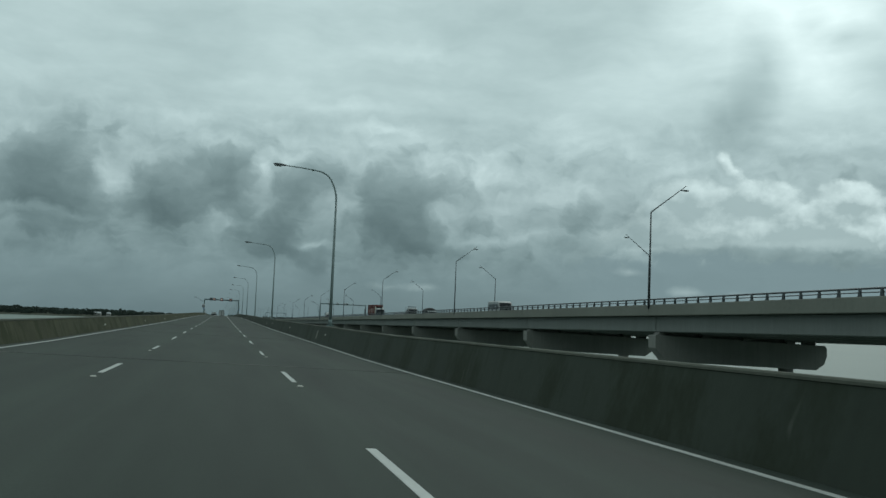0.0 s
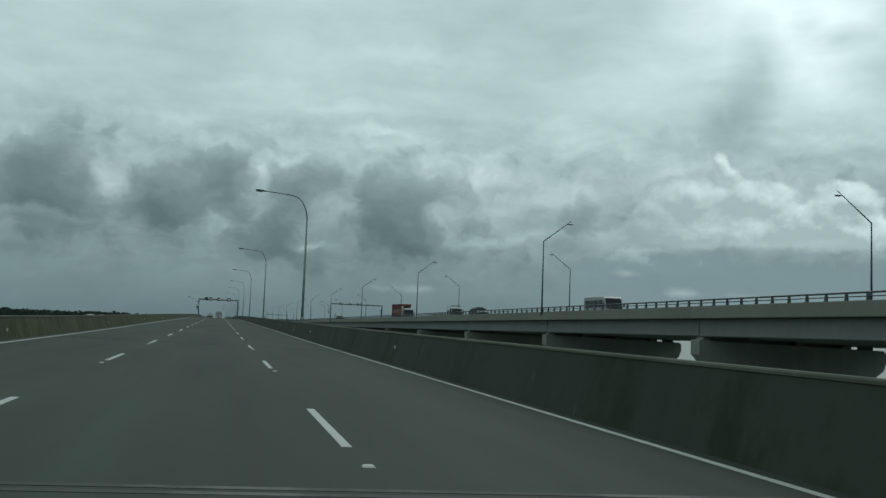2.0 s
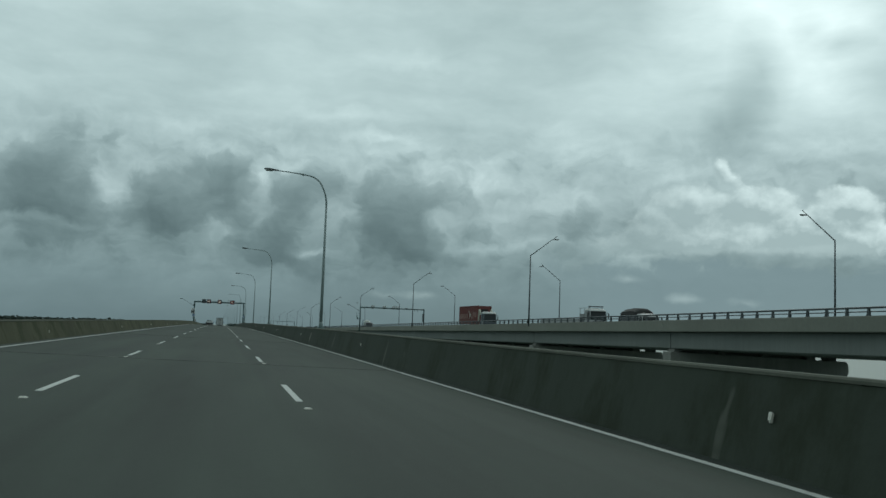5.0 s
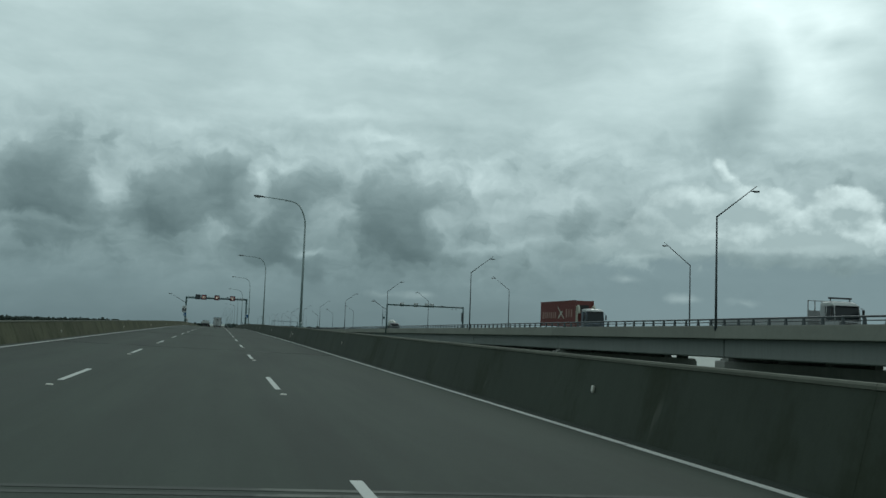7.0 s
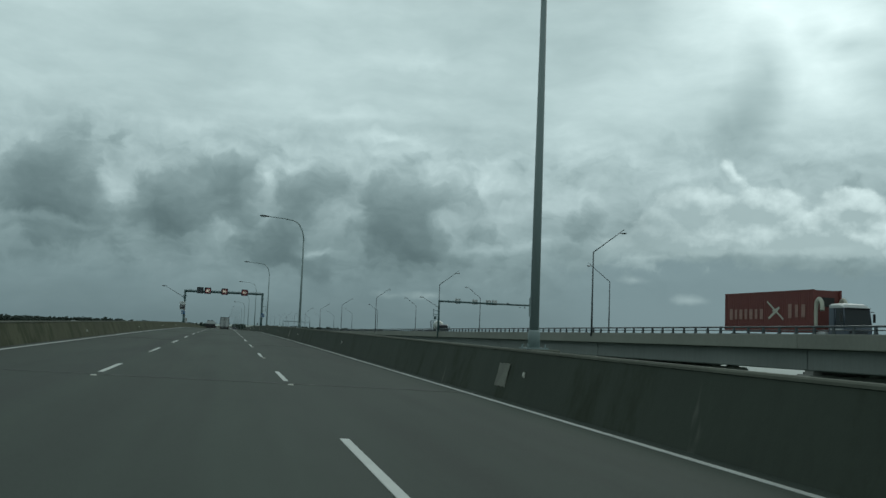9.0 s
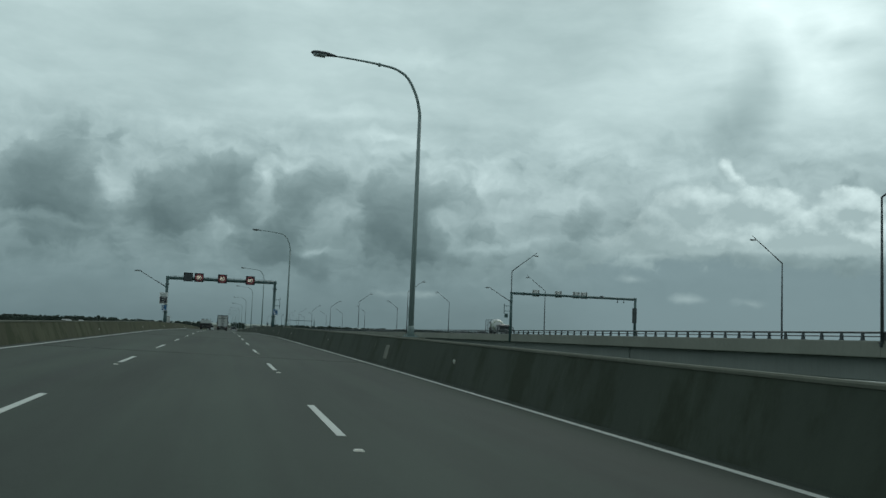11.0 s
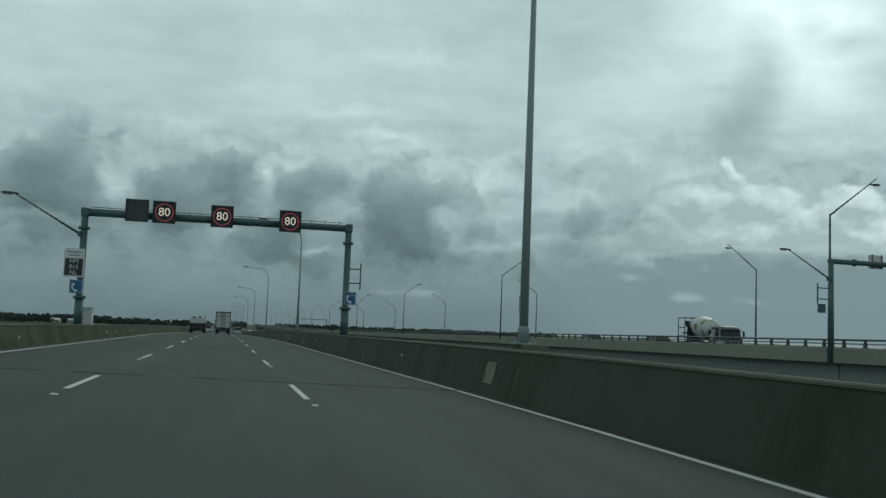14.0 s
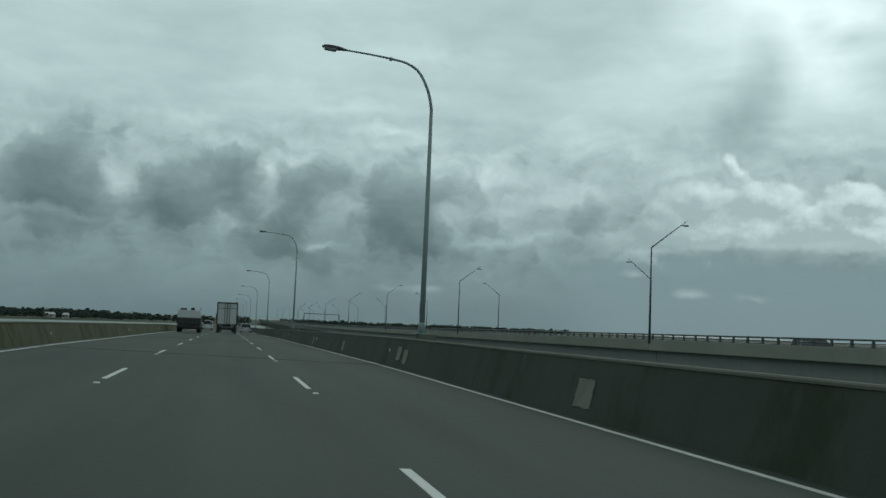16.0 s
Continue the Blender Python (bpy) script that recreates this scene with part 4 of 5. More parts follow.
def east_gantry(y, x0=38.0, x1=56.05, full=True):
    zt = 6.5 if full else parapet_z(y) + 5.5
    base = parapet_z(y)
    gnt = thing("sign_gantry", (0, y, 0))
    for x in (x0 - 0.05, x1):
        part("post", tube("post", [(0, 0, base - 1.0), (0, 0, zt + 0.16)], [0.21, 0.165], TEAL, 16), gnt, (x, 0, 0), smooth=True)
    part("beam", tube("beam", [(x0 - 0.2, 0, zt), (x1 + 0.15, 0, zt - 0.06)], 0.165, TEAL, 16), gnt, smooth=True)
    part("collar", tube("collar", [(x0 + 1.6, 0, zt), (x0 + 1.72, 0, zt)], 0.24, TEAL, 14), gnt)
    if full:
        for x in (41.5, 44.75, 47.35, 48.5):
            rear_panel(gnt, x, zt + 0.16)
        part("camera_box", mesh_of("camera_box", *box_data(0.4, 0.35, 0.25), DARKSTEEL, 0.02), gnt, (51.0, 0, zt + 0.1))
        for x in (53.4, 54.3):
            part("sensor", mesh_of("sensor", *join(box_data(0.05, 0.05, 0.4, (0, 0, -0.2)), box_data(0.2, 0.14, 0.12, (0, 0, -0.42))), DARKSTEEL), gnt, (x, 0, zt - 0.12))
        part("control_box", mesh_of("control_box", *box_data(0.5, 0.4, 2.1), DARKSTEEL, 0.03), gnt, (55.85, -0.25, 4.2))
        part("access_frame", mesh_of("access_frame", *join(box_data(1.0, 0.07, 0.07, (-0.55, 0, 4.75)), box_data(1.0, 0.07, 0.07, (-0.55, 0, 4.05)), box_data(0.07, 0.07, 1.35, (-1.02, 0, 4.38)), box_data(0.42, 0.25, 0.55, (-0.72, 0, 3.45))), TEAL, 0.006), gnt, (38.0, 0, 0))
        slant_lamp(gnt, 37.85, 5.35, -1)
    return tagged(gnt, "teal steel portal gantry over the other bridge, signs seen from behind" if full else "far teal steel portal gantry over the other bridge", "gantry")


east_gantry(367.5)
east_gantry(835.0, full=False)

# ---------------------------------------------------------------- vehicles
GLASS = surface("dark_vehicle_glass", (0.012, 0.017, 0.019), 0.10, vary=0.05, bump=0.0, spec=0.28)
TYRE = surface("tyre_rubber", (0.016, 0.016, 0.016), 0.85, vary=0.2, big=3, small=25, bump=0.1)
RIM = surface("wheel_rim", (0.35, 0.36, 0.36), 0.4, 0.6, vary=0.15, small=20, bump=0.0)
CHASSIS = surface("black_chassis", (0.022, 0.023, 0.023), 0.7, vary=0.25, big=1.5, small=12, bump=0.08)
LAMP_RED = surface("red_tail_lens", (0.13, 0.014, 0.014), 0.3, vary=0.05, bump=0.0)
LAMP_CLEAR = surface("clear_head_lens", (0.62, 0.65, 0.66), 0.15, vary=0.05, bump=0.0)


def paint(name, tint, rough=0.35):
    return surface(name, tint, rough, vary=0.10, big=0.8, small=10, bump=0.01, streak=0.03)


PAINT_WHITE = paint("white_vehicle_paint", (0.42, 0.45, 0.44))
PAINT_GREY = paint("grey_vehicle_paint", (0.13, 0.14, 0.145))
PAINT_SILVER = paint("silver_vehicle_paint", (0.34, 0.36, 0.36))
PAINT_DARK = paint("dark_vehicle_paint", (0.035, 0.04, 0.045))
PAINT_NAVY = paint("dark_blue_vehicle_paint", (0.07, 0.09, 0.115))
PAINT_RED = surface("rust_red_container_paint", (0.155, 0.040, 0.033), 0.6, vary=0.16, big=0.6, small=8, bump=0.05, streak=0.08)
PAINT_CREAM = paint("cream_panel_paint", (0.47, 0.48, 0.40), 0.5)
PAINT_GREEN = paint("green_stripe_paint", (0.14, 0.20, 0.09), 0.45)
MARK = surface("faded_mark", (0.29, 0.17, 0.14), 0.6, vary=0.4, big=2.6, small=10, bump=0.0)
LOAD = surface("dark_tarpaulin", (0.045, 0.047, 0.045), 0.85, vary=0.3, big=1.2, small=8, bump=0.3)
ALLOY = surface("scuffed_alloy", (0.36, 0.38, 0.38), 0.5, 0.3, vary=0.2, big=0.9, small=9, bump=0.06, streak=0.08)


def loft_x(rings, material, name, bevel=0.0):
    """Side outlines of (y, z), one list per x, skinned across the width."""
    n, v, f = len(rings[0][1]), [], []
    for x, prof in rings:
        v += [(x, a, b) for a, b in prof]
    for i in range(len(rings) - 1):
        for k in range(n):
            k2 = (k + 1) % n
            f.append((i * n + k, i * n + k2, (i + 1) * n + k2, (i + 1) * n + k))
    f += [tuple(range(n)), tuple(range((len(rings) - 1) * n, len(rings) * n))]
    return mesh_of(name, v, f, material, bevel)


def wheel(parent, x, y, r, w, side):
    c = [(side * w / 2, 0.86 * r), (side * w / 2.2, 0.97 * r), (0, r), (-side * w / 2.2, 0.97 * r), (-side * w / 2, 0.86 * r)]
    v, f, n = [], [], 22
    prof = [(side * w * 0.36, 0.58 * r)] + c + [(-side * w * 0.36, 0.58 * r)]
    for k in range(n):
        a = 2 * math.pi * k / n
        v += [(px, rr * math.cos(a), rr * math.sin(a)) for px, rr in prof]
    m = len(prof)
    for k in range(n):
        k2 = (k + 1) % n
        for i in range(m):
            j = (i + 1) % m
            f.append((k * m + i, k2 * m + i, k2 * m + j, k * m + j))
    tyre = part("wheel", mesh_of("wheel", v, f, TYRE), parent, (x, y, r), smooth=True)
    part("rim", mesh_of("rim", *join(tube_data([(side * w * 0.10, 0, 0), (side * w * 0.40, 0, 0)], [0.40 * r, 0.585 * r], 18), tube_data([(side * w * 0.10, 0, 0), (side * w * 0.42, 0, 0)], [0.24 * r, 0.18 * r], 10)), RIM), tyre)
    return tyre


def car(name, at, turn, L, W, H, coat, label, kind="sedan"):
    """A car facing +y: lower body, glass house, roof, lights, wheels."""
    c = thing(name, at, turn)
    h = L / 2
    belt = 0.58 * H
    hood = {"sedan": 0.53 * H, "hatch": 0.54 * H, "suv": 0.60 * H}[kind]
    low = [(-h, 0.30 * H * 0.6), (-h + 0.06, 0.17 * H), (h - 0.08, 0.17 * H), (h, 0.30 * H * 0.6), (h - 0.02, 0.40 * H), (h - 0.22, hood), (h * 0.42, belt), (-h + 0.35, belt + 0.02), (-h + 0.03, belt - 0.02 if kind != "sedan" else belt - 0.04)]
    inn = [(y * 0.985, 0.3 * H + (z - 0.3 * H) * 0.94) for y, z in low]
    part("body", loft_x([(-W / 2, inn), (-W / 2 + 0.09, low), (W / 2 - 0.09, low), (W / 2, inn)], coat, "body", 0.03), c)
    rear = {"sedan": -h * 0.72, "hatch": -h * 0.93, "suv": -h * 0.95}[kind]
    top_r = {"sedan": -h * 0.36, "hatch": -h * 0.70, "suv": -h * 0.86}[kind]
    house = [(h * 0.44, belt - 0.02), (h * 0.10, H - 0.05), (top_r, H - 0.05), (rear, belt - 0.02)]
    narrow = [(h * 0.42, belt), (h * 0.08, H - 0.07), (top_r + 0.03, H - 0.07), (rear + 0.03, belt)]
    wb, wt = W / 2 - 0.07, W / 2 - 0.24
    v = [(sx * (wb if i in (0, 3) else wt), y, z) for sx in (-1, 1) for i, (y, z) in enumerate(house)]
    f = [(0, 1, 2, 3), (4, 5, 6, 7), (0, 1, 5, 4), (1, 2, 6, 5), (2, 3, 7, 6), (0, 3, 7, 4)]
    part("windows", mesh_of("windows", v, f, GLASS, 0.02), c, label="dark tinted glass house")
    yr0, yr1 = h * 0.12, top_r - 0.02
    part("roof", mesh_of("roof", *box_data(2 * wt + 0.05, yr0 - yr1, 0.055, (0, (yr0 + yr1) / 2, H - 0.035), 0.94), coat, 0.02), c)
    for sx in (-1, 1):
        mid = (yr0 + yr1) / 2
        for yb, yt in ((h * 0.44, h * 0.10), (mid, mid), (rear, top_r)):
            part("pillar", tube("pillar", [(sx * (wb + 0.004), yb, belt), (sx * (wt + 0.004), yt, H - 0.05)], 0.035, coat, 6), c)
        part("headlight", mesh_of("headlight", *box_data(0.32, 0.12, 0.14, (sx * (W / 2 - 0.24), h - 0.06, 0.44 * H)), LAMP_CLEAR, 0.02), c)
        part("tail_light", mesh_of("tail_light", *box_data(0.24, 0.08, 0.20, (sx * (W / 2 - 0.18), -h + 0.0, 0.50 * H)), LAMP_RED, 0.02), c)
        part("mirror", mesh_of("mirror", *box_data(0.18, 0.08, 0.12, (sx * (W / 2 + 0.06), h * 0.36, belt + 0.06)), coat, 0.02), c)
        for wy in (h * 0.62, -h * 0.60):
            wheel(c, sx * (W / 2 - 0.11), wy, 0.235 * H if kind != "suv" else 0.215 * H, 0.21, sx)
    part("bumper", mesh_of("bumper", *box_data(W - 0.12, 0.14, 0.20, (0, -h - 0.0, 0.28 * H)), coat, 0.03), c)
    part("plate", mesh_of("plate", *box_data(0.37, 0.01, 0.11, (0, -h - 0.035, 0.40 * H)), WHITE, 0.003), c)
    return tagged(c, label, "car")


def truck_cab(t, y0, y1, W, H, coat, low=0.55, cap=None):
    """A flat-fronted cab from y0 (back) to y1 (front): pressed lower body, dark glass between slim pillars, domed roof."""
    cap = cap or coat
    ln, belt, eave = y1 - y0, 0.52 * H, H - 0.36
    rake = 0.20
    side = [(y0, low), (y1 - 0.08, low), (y1 - 0.01, low + 0.18), (y1, belt - 0.12), (y1 - 0.04, belt), (y0, belt)]
    inn = [(y * 0.998 - 0.012, z + (0.02 if z < 1 else -0.01)) for y, z in side]
    part("cab", loft_x([(-W / 2, inn), (-W / 2 + 0.09, side), (W / 2 - 0.09, side), (W / 2, inn)], coat, "cab", 0.03), t)
    w0, w1 = W / 2 - 0.03, W / 2 - 0.10
    house = [(sx * w, y, z) for sx in (-1, 1) for w, y, z in ((w0, y1 - 0.05, belt - 0.01), (w1, y1 - rake, eave + 0.02), (w1, y0 + 0.05, eave + 0.02), (w0, y0 + 0.02, belt - 0.01))]
    part("cabin_glass", mesh_of("cabin_glass", house, [(0, 1, 2, 3), (4, 5, 6, 7), (0, 1, 5, 4), (1, 2, 6, 5), (2, 3, 7, 6), (0, 3, 7, 4)], GLASS, 0.015), t, label="dark raked windscreen and door glass")
    top = [(y0, eave), (y1 - rake + 0.05, eave), (y1 - rake + 0.03, eave + 0.08), (y1 - rake - 0.16, H - 0.10), (y1 - rake - 0.5, H), (y0, H - 0.03)]
    low_top = [(y * 0.99 - 0.02, eave + (z - eave) * 0.62) for y, z in top]
    part("roof", loft_x([(-W / 2 + 0.05, low_top), (-W / 2 + 0.28, top), (W / 2 - 0.28, top), (W / 2 - 0.05, low_top)], cap, "roof", 0.03), t)
    for sx in (-1, 1):
        for yb, yt, r in ((y1 - 0.05, y1 - rake, 0.045), (y1 - ln * 0.62, y1 - ln * 0.62, 0.05)):
            part("pillar", tube("pillar", [(sx * w0, yb, belt - 0.02), (sx * w1, yt, eave + 0.03)], r, coat, 8), t, smooth=True)
        part("rear_quarter", mesh_of("rear_quarter", *box_data(0.05, ln * 0.30, eave - belt, (sx * (W / 2 - 0.05), y0 + ln * 0.16, (eave + belt) / 2)), coat, 0.012), t)
        part("door", mesh_of("door", *box_data(0.016, ln * 0.50, belt - low - 0.12, (sx * (W / 2 + 0.002), y1 - ln * 0.40, (belt + low) / 2)), coat, 0.006), t)
        part("wheel_arch", tube("wheel_arch", [(sx * (W / 2 - 0.02), y1 - ln * 0.5 + 0.6 * math.cos(k * math.pi / 8), 0.5 + 0.6 * math.sin(k * math.pi / 8)) for k in range(9)], 0.045, CHASSIS, 6), t)
        part("mirror", mesh_of("mirror", *join(box_data(0.24, 0.05, 0.05, (sx * (W / 2 + 0.1), y1 - 0.1, H * 0.83)), box_data(0.10, 0.18, 0.62, (sx * (W / 2 + 0.22), y1 - 0.08, H * 0.70))), CHASSIS, 0.012), t)
        part("headlight", mesh_of("headlight", *box_data(0.40, 0.06, 0.20, (sx * (W / 2 - 0.34), y1 + 0.03, low + 0.22)), LAMP_CLEAR, 0.02), t)
        part("wiper", mesh_of("wiper", *box_data(0.62, 0.02, 0.025, (sx * 0.45, y1 - 0.03, belt + 0.06)), CHASSIS), t)
    part("bumper", mesh_of("bumper", *box_data(W, 0.22, 0.42, (0, y1 - 0.02, low + 0.02)), coat, 0.05), t)
    part("grille", mesh_of("grille", *join(*[box_data(W * 0.66, 0.03, 0.06, (0, y1 + 0.012, low + 0.42 + 0.11 * k)) for k in range(5)]), CHASSIS), t)
    part("sun_visor", mesh_of("sun_visor", *box_data(W - 0.3, 0.26, 0.05, (0, y1 - rake + 0.10, eave + 0.0)), CHASSIS, 0.012), t)


def frame_rails(t, y0, y1, z=0.95):
    part("chassis", mesh_of("chassis", *join(box_data(0.10, y1 - y0, 0.24, (-0.42, (y0 + y1) / 2, z)), box_data(0.10, y1 - y0, 0.24, (0.42, (y0 + y1) / 2, z)), *[box_data(0.9, 0.12, 0.16, (0, y0 + (y1 - y0) * k / 5, z)) for k in range(6)]), CHASSIS), t)


def axles(t, W, rows, r=0.5):
    for y in rows:
        for sx in (-1, 1):
            wheel(t, sx * (W / 2 - 0.17), y, r, 0.32, sx)
        part("axle", tube("axle", [(-W / 2 + 0.2, y, r), (W / 2 - 0.2, y, r)], 0.07, CHASSIS, 8), t)


def deck_at(y, x=44.2):
    return parapet_z(y) - 0.80 - FALL * (x - BX0)


def container_truck(x, y_front):
    """Faces -y: cab first, then a trailer with one long container."""
    t = thing("container_truck", (x, y_front, deck_at(y_front + 9, x)), 180)
    truck_cab(t, -1.8, 0.0, 2.28, 3.42, PAINT_NAVY, cap=PAINT_WHITE)
    for sx in (-1, 1):
        part("side_stripe", mesh_of("side_stripe", *join(box_data(0.012, 1.3, 0.10, (sx * 1.154, -0.9, 1.52)), box_data(0.012, 1.3, 0.16, (sx * 1.154, -0.9, 1.05))), PAINT_WHITE, 0.004), t, label="white side stripe")
        part("air_tank", tube("air_tank", [(sx * 0.9, -2.3, 1.15), (sx * 0.9, -3.3, 1.15)], 0.22, ALLOY, 12), t, smooth=True)
        part("side_skirt", mesh_of("side_skirt", *box_data(0.05, 1.6, 0.55, (sx * 1.18, -3.3, 0.85)), PAINT_SILVER, 0.03), t)
    frame_rails(t, -16.2, -0.6, 1.0)
    axles(t, 2.45, (-1.2, -4.2, -5.5, -12.9, -14.2, -15.5))
    L, W, H, z0 = 12.4, 2.44, 3.22, 1.28
    yc = -9.75
    box_ = part("container", mesh_of("container", *box_data(W - 0.10, L - 0.10, H - 0.08, (0, yc, z0 + H / 2)), PAINT_RED, 0.01), t, label="rust red corrugated shipping container")
    rib = mesh_of("rib", *box_data(0.036, 0.12, H - 0.24, (0, 0, 0), 1.0), PAINT_RED, 0.012)
    n = 44
    for k in range(n):
        for sx in (-1, 1):
            part("rib", rib, box_, (sx * (W / 2 - 0.04), yc - L / 2 + 0.22 + (L - 0.44) * k / (n - 1), z0 + H / 2))
    for sx in (-1, 1):
        for yy in (yc - L / 2, yc + L / 2):
            part("corner_post", mesh_of("corner_post", *box_data(0.16, 0.16, H, (0, 0, 0)), PAINT_RED, 0.01), box_, (sx * (W / 2 - 0.08), yy, z0 + H / 2))
        part("top_rail", mesh_of("top_rail", *box_data(0.09, L, 0.10, (sx * (W / 2 - 0.045), yc, z0 + H - 0.05)), PAINT_RED, 0.01), box_)
        part("bottom_rail", mesh_of("bottom_rail", *box_data(0.09, L, 0.14, (sx * (W / 2 - 0.045), yc, z0 + 0.07)), PAINT_RED, 0.01), box_)
    # painted marks on the flank, plain shapes only
    for sx in (-1, 1):
        xx = sx * (W / 2 + 0.004)
        marks = []
        for y0, count, pitch, tall, z in ((0.6, 7, 0.77, 0.82, 1.42), (9.1, 3, 0.86, 0.98, 1.62)):
            for k in range(count):
                y, h2 = yc - L / 2 + y0 + pitch * (k + 0.5), tall * (1.12 if k == 0 else 1.0)
                marks.append(box_data(0.006, 0.40 if k % 2 else 0.48, h2, (xx, y, z0 + z)))
        part("painted_bar", mesh_of("painted_bar", *join(*marks), MARK), box_)
        for length, thick, turn, dy, dz, lift in ((2.7, 0.15, -33, 0.0, 0.1, 0.002), (1.7, 0.22, 30, -0.15, -0.12, 0.010), (0.9, 0.14, 12, 0.1, 0.16, 0.018)):
            part("painted_stroke", mesh_of("painted_stroke", *box_data(0.006, length, thick, (0, 0, 0)), PAINT_CREAM), box_, (xx + sx * lift, yc + 1.35 + dy, z0 + 1.6 + dz), (turn, 0, 0))
    # front end: dark red wall with a cream arched duct at its side
    for sx in (-1, 1):
        arch = bend([(0, 0, 0.1), (0, 0, 1.2), (0, 0.12, 1.9), (0, 0.42, 2.2), (0, 0.72, 1.9), (0, 0.8, 1.3)])
        part("duct", tube("duct", arch, 0.15, PAINT_CREAM, 10), box_, (sx * (W / 2 - 0.2), yc + L / 2 + 0.08, z0 + 0.3), label="cream arched duct", smooth=True)
    part("front_vent", mesh_of("front_vent", *box_data(1.2, 0.06, 0.7, (0, yc + L / 2 + 0.03, z0 + 2.3)), CHASSIS, 0.01), box_)
    tagged(t, "articulated truck with a rust red container and white-roofed silver cab", "truck")


def flatbed_truck(x, y_front):
    t = thing("flatbed_truck", (x, y_front, deck_at(y_front + 9, x)), 180)
    truck_cab(t, -1.7, 0.0, 2.2, 2.95, PAINT_SILVER, cap=PAINT_WHITE)
    part("light_bar", mesh_of("light_bar", *join(box_data(1.9, 0.14, 0.12, (0, -0.9, 3.18)), box_data(0.06, 0.06, 0.3, (-0.8, -0.9, 3.04)), box_data(0.06, 0.06, 0.3, (0.8, -0.9, 3.04))), CHASSIS, 0.01), t)
    frame_rails(t, -17.0, -0.6, 0.95)
    axles(t, 2.4, (-1.2, -4.2, -5.5, -13.8, -15.1, -16.4))
    part("tray", mesh_of("tray", *box_data(2.45, 14.2, 0.22, (0, -10.1, 1.30)), ALLOY, 0.02), t)
    for sx in (-1, 1):
        part("side_rail", mesh_of("side_rail", *box_data(0.06, 14.0, 0.30, (sx * 1.19, -10.1, 1.56)), ALLOY, 0.01), t)
    part("headboard", mesh_of("headboard", *join(box_data(2.4, 0.06, 0.9, (0, -3.0, 1.85)), *[box_data(0.06, 0.06, 0.85, (k * 0.58, -3.0, 2.6)) for k in (-2, -1, 0, 1, 2)], box_data(2.4, 0.06, 0.06, (0, -3.0, 3.03))), ALLOY), t, label="alloy headboard with a barred rack")
    tagged(t, "pale cab-over truck pulling an empty flatbed trailer", "truck")


def tipper_truck(x, y_front):
    t = thing("tipper_truck", (x, y_front, deck_at(y_front + 4, x)), 180)
    truck_cab(t, -2.3, -0.6, 2.2, 2.35, PAINT_WHITE, 0.5)
    part("bonnet", mesh_of("bonnet", *box_data(1.8, 1.3, 0.85, (0, -0.2, 1.05), 0.86), PAINT_WHITE, 0.06), t)
    frame_rails(t, -6.3, 0.2, 0.8)
    axles(t, 2.2, (-0.5, -4.4, -5.5), 0.46)
    b = part("load_box", loft_x([(-1.2, [(-6.3, 1.05), (-2.55, 1.05), (-2.45, 2.1), (-6.4, 2.1)]), (1.2, [(-6.3, 1.05), (-2.55, 1.05), (-2.45, 2.1), (-6.4, 2.1)])], PAINT_GREY, "load_box", 0.02), t)
    rng = random.Random(3)
    cov = [(-6.35, 2.08), (-2.5, 2.08), (-2.45, 2.75), (-2.7, 2.95), (-3.8, 3.02), (-5.0, 2.94), (-6.0, 2.9), (-6.35, 2.6)]
    part("tarpaulin", loft_x([(-1.16, [(y, 2.08 + (z - 2.08) * 0.6) for y, z in cov]), (-0.5, cov), (0.5, cov), (1.16, [(y, 2.08 + (z - 2.08) * 0.6) for y, z in cov])], LOAD, "tarpaulin", 0.03), t, label="dark sagging tarpaulin over the load")
    for k in range(4):
        for sx in (-1, 1):
            part("stake", mesh_of("stake", *box_data(0.05, 0.09, 1.0, (sx * 1.22, -6.2 + 1.2 * k, 1.58)), PAINT_GREY), b)
    tagged(t, "white bonneted tipper truck with a dark tarpaulin load", "truck")


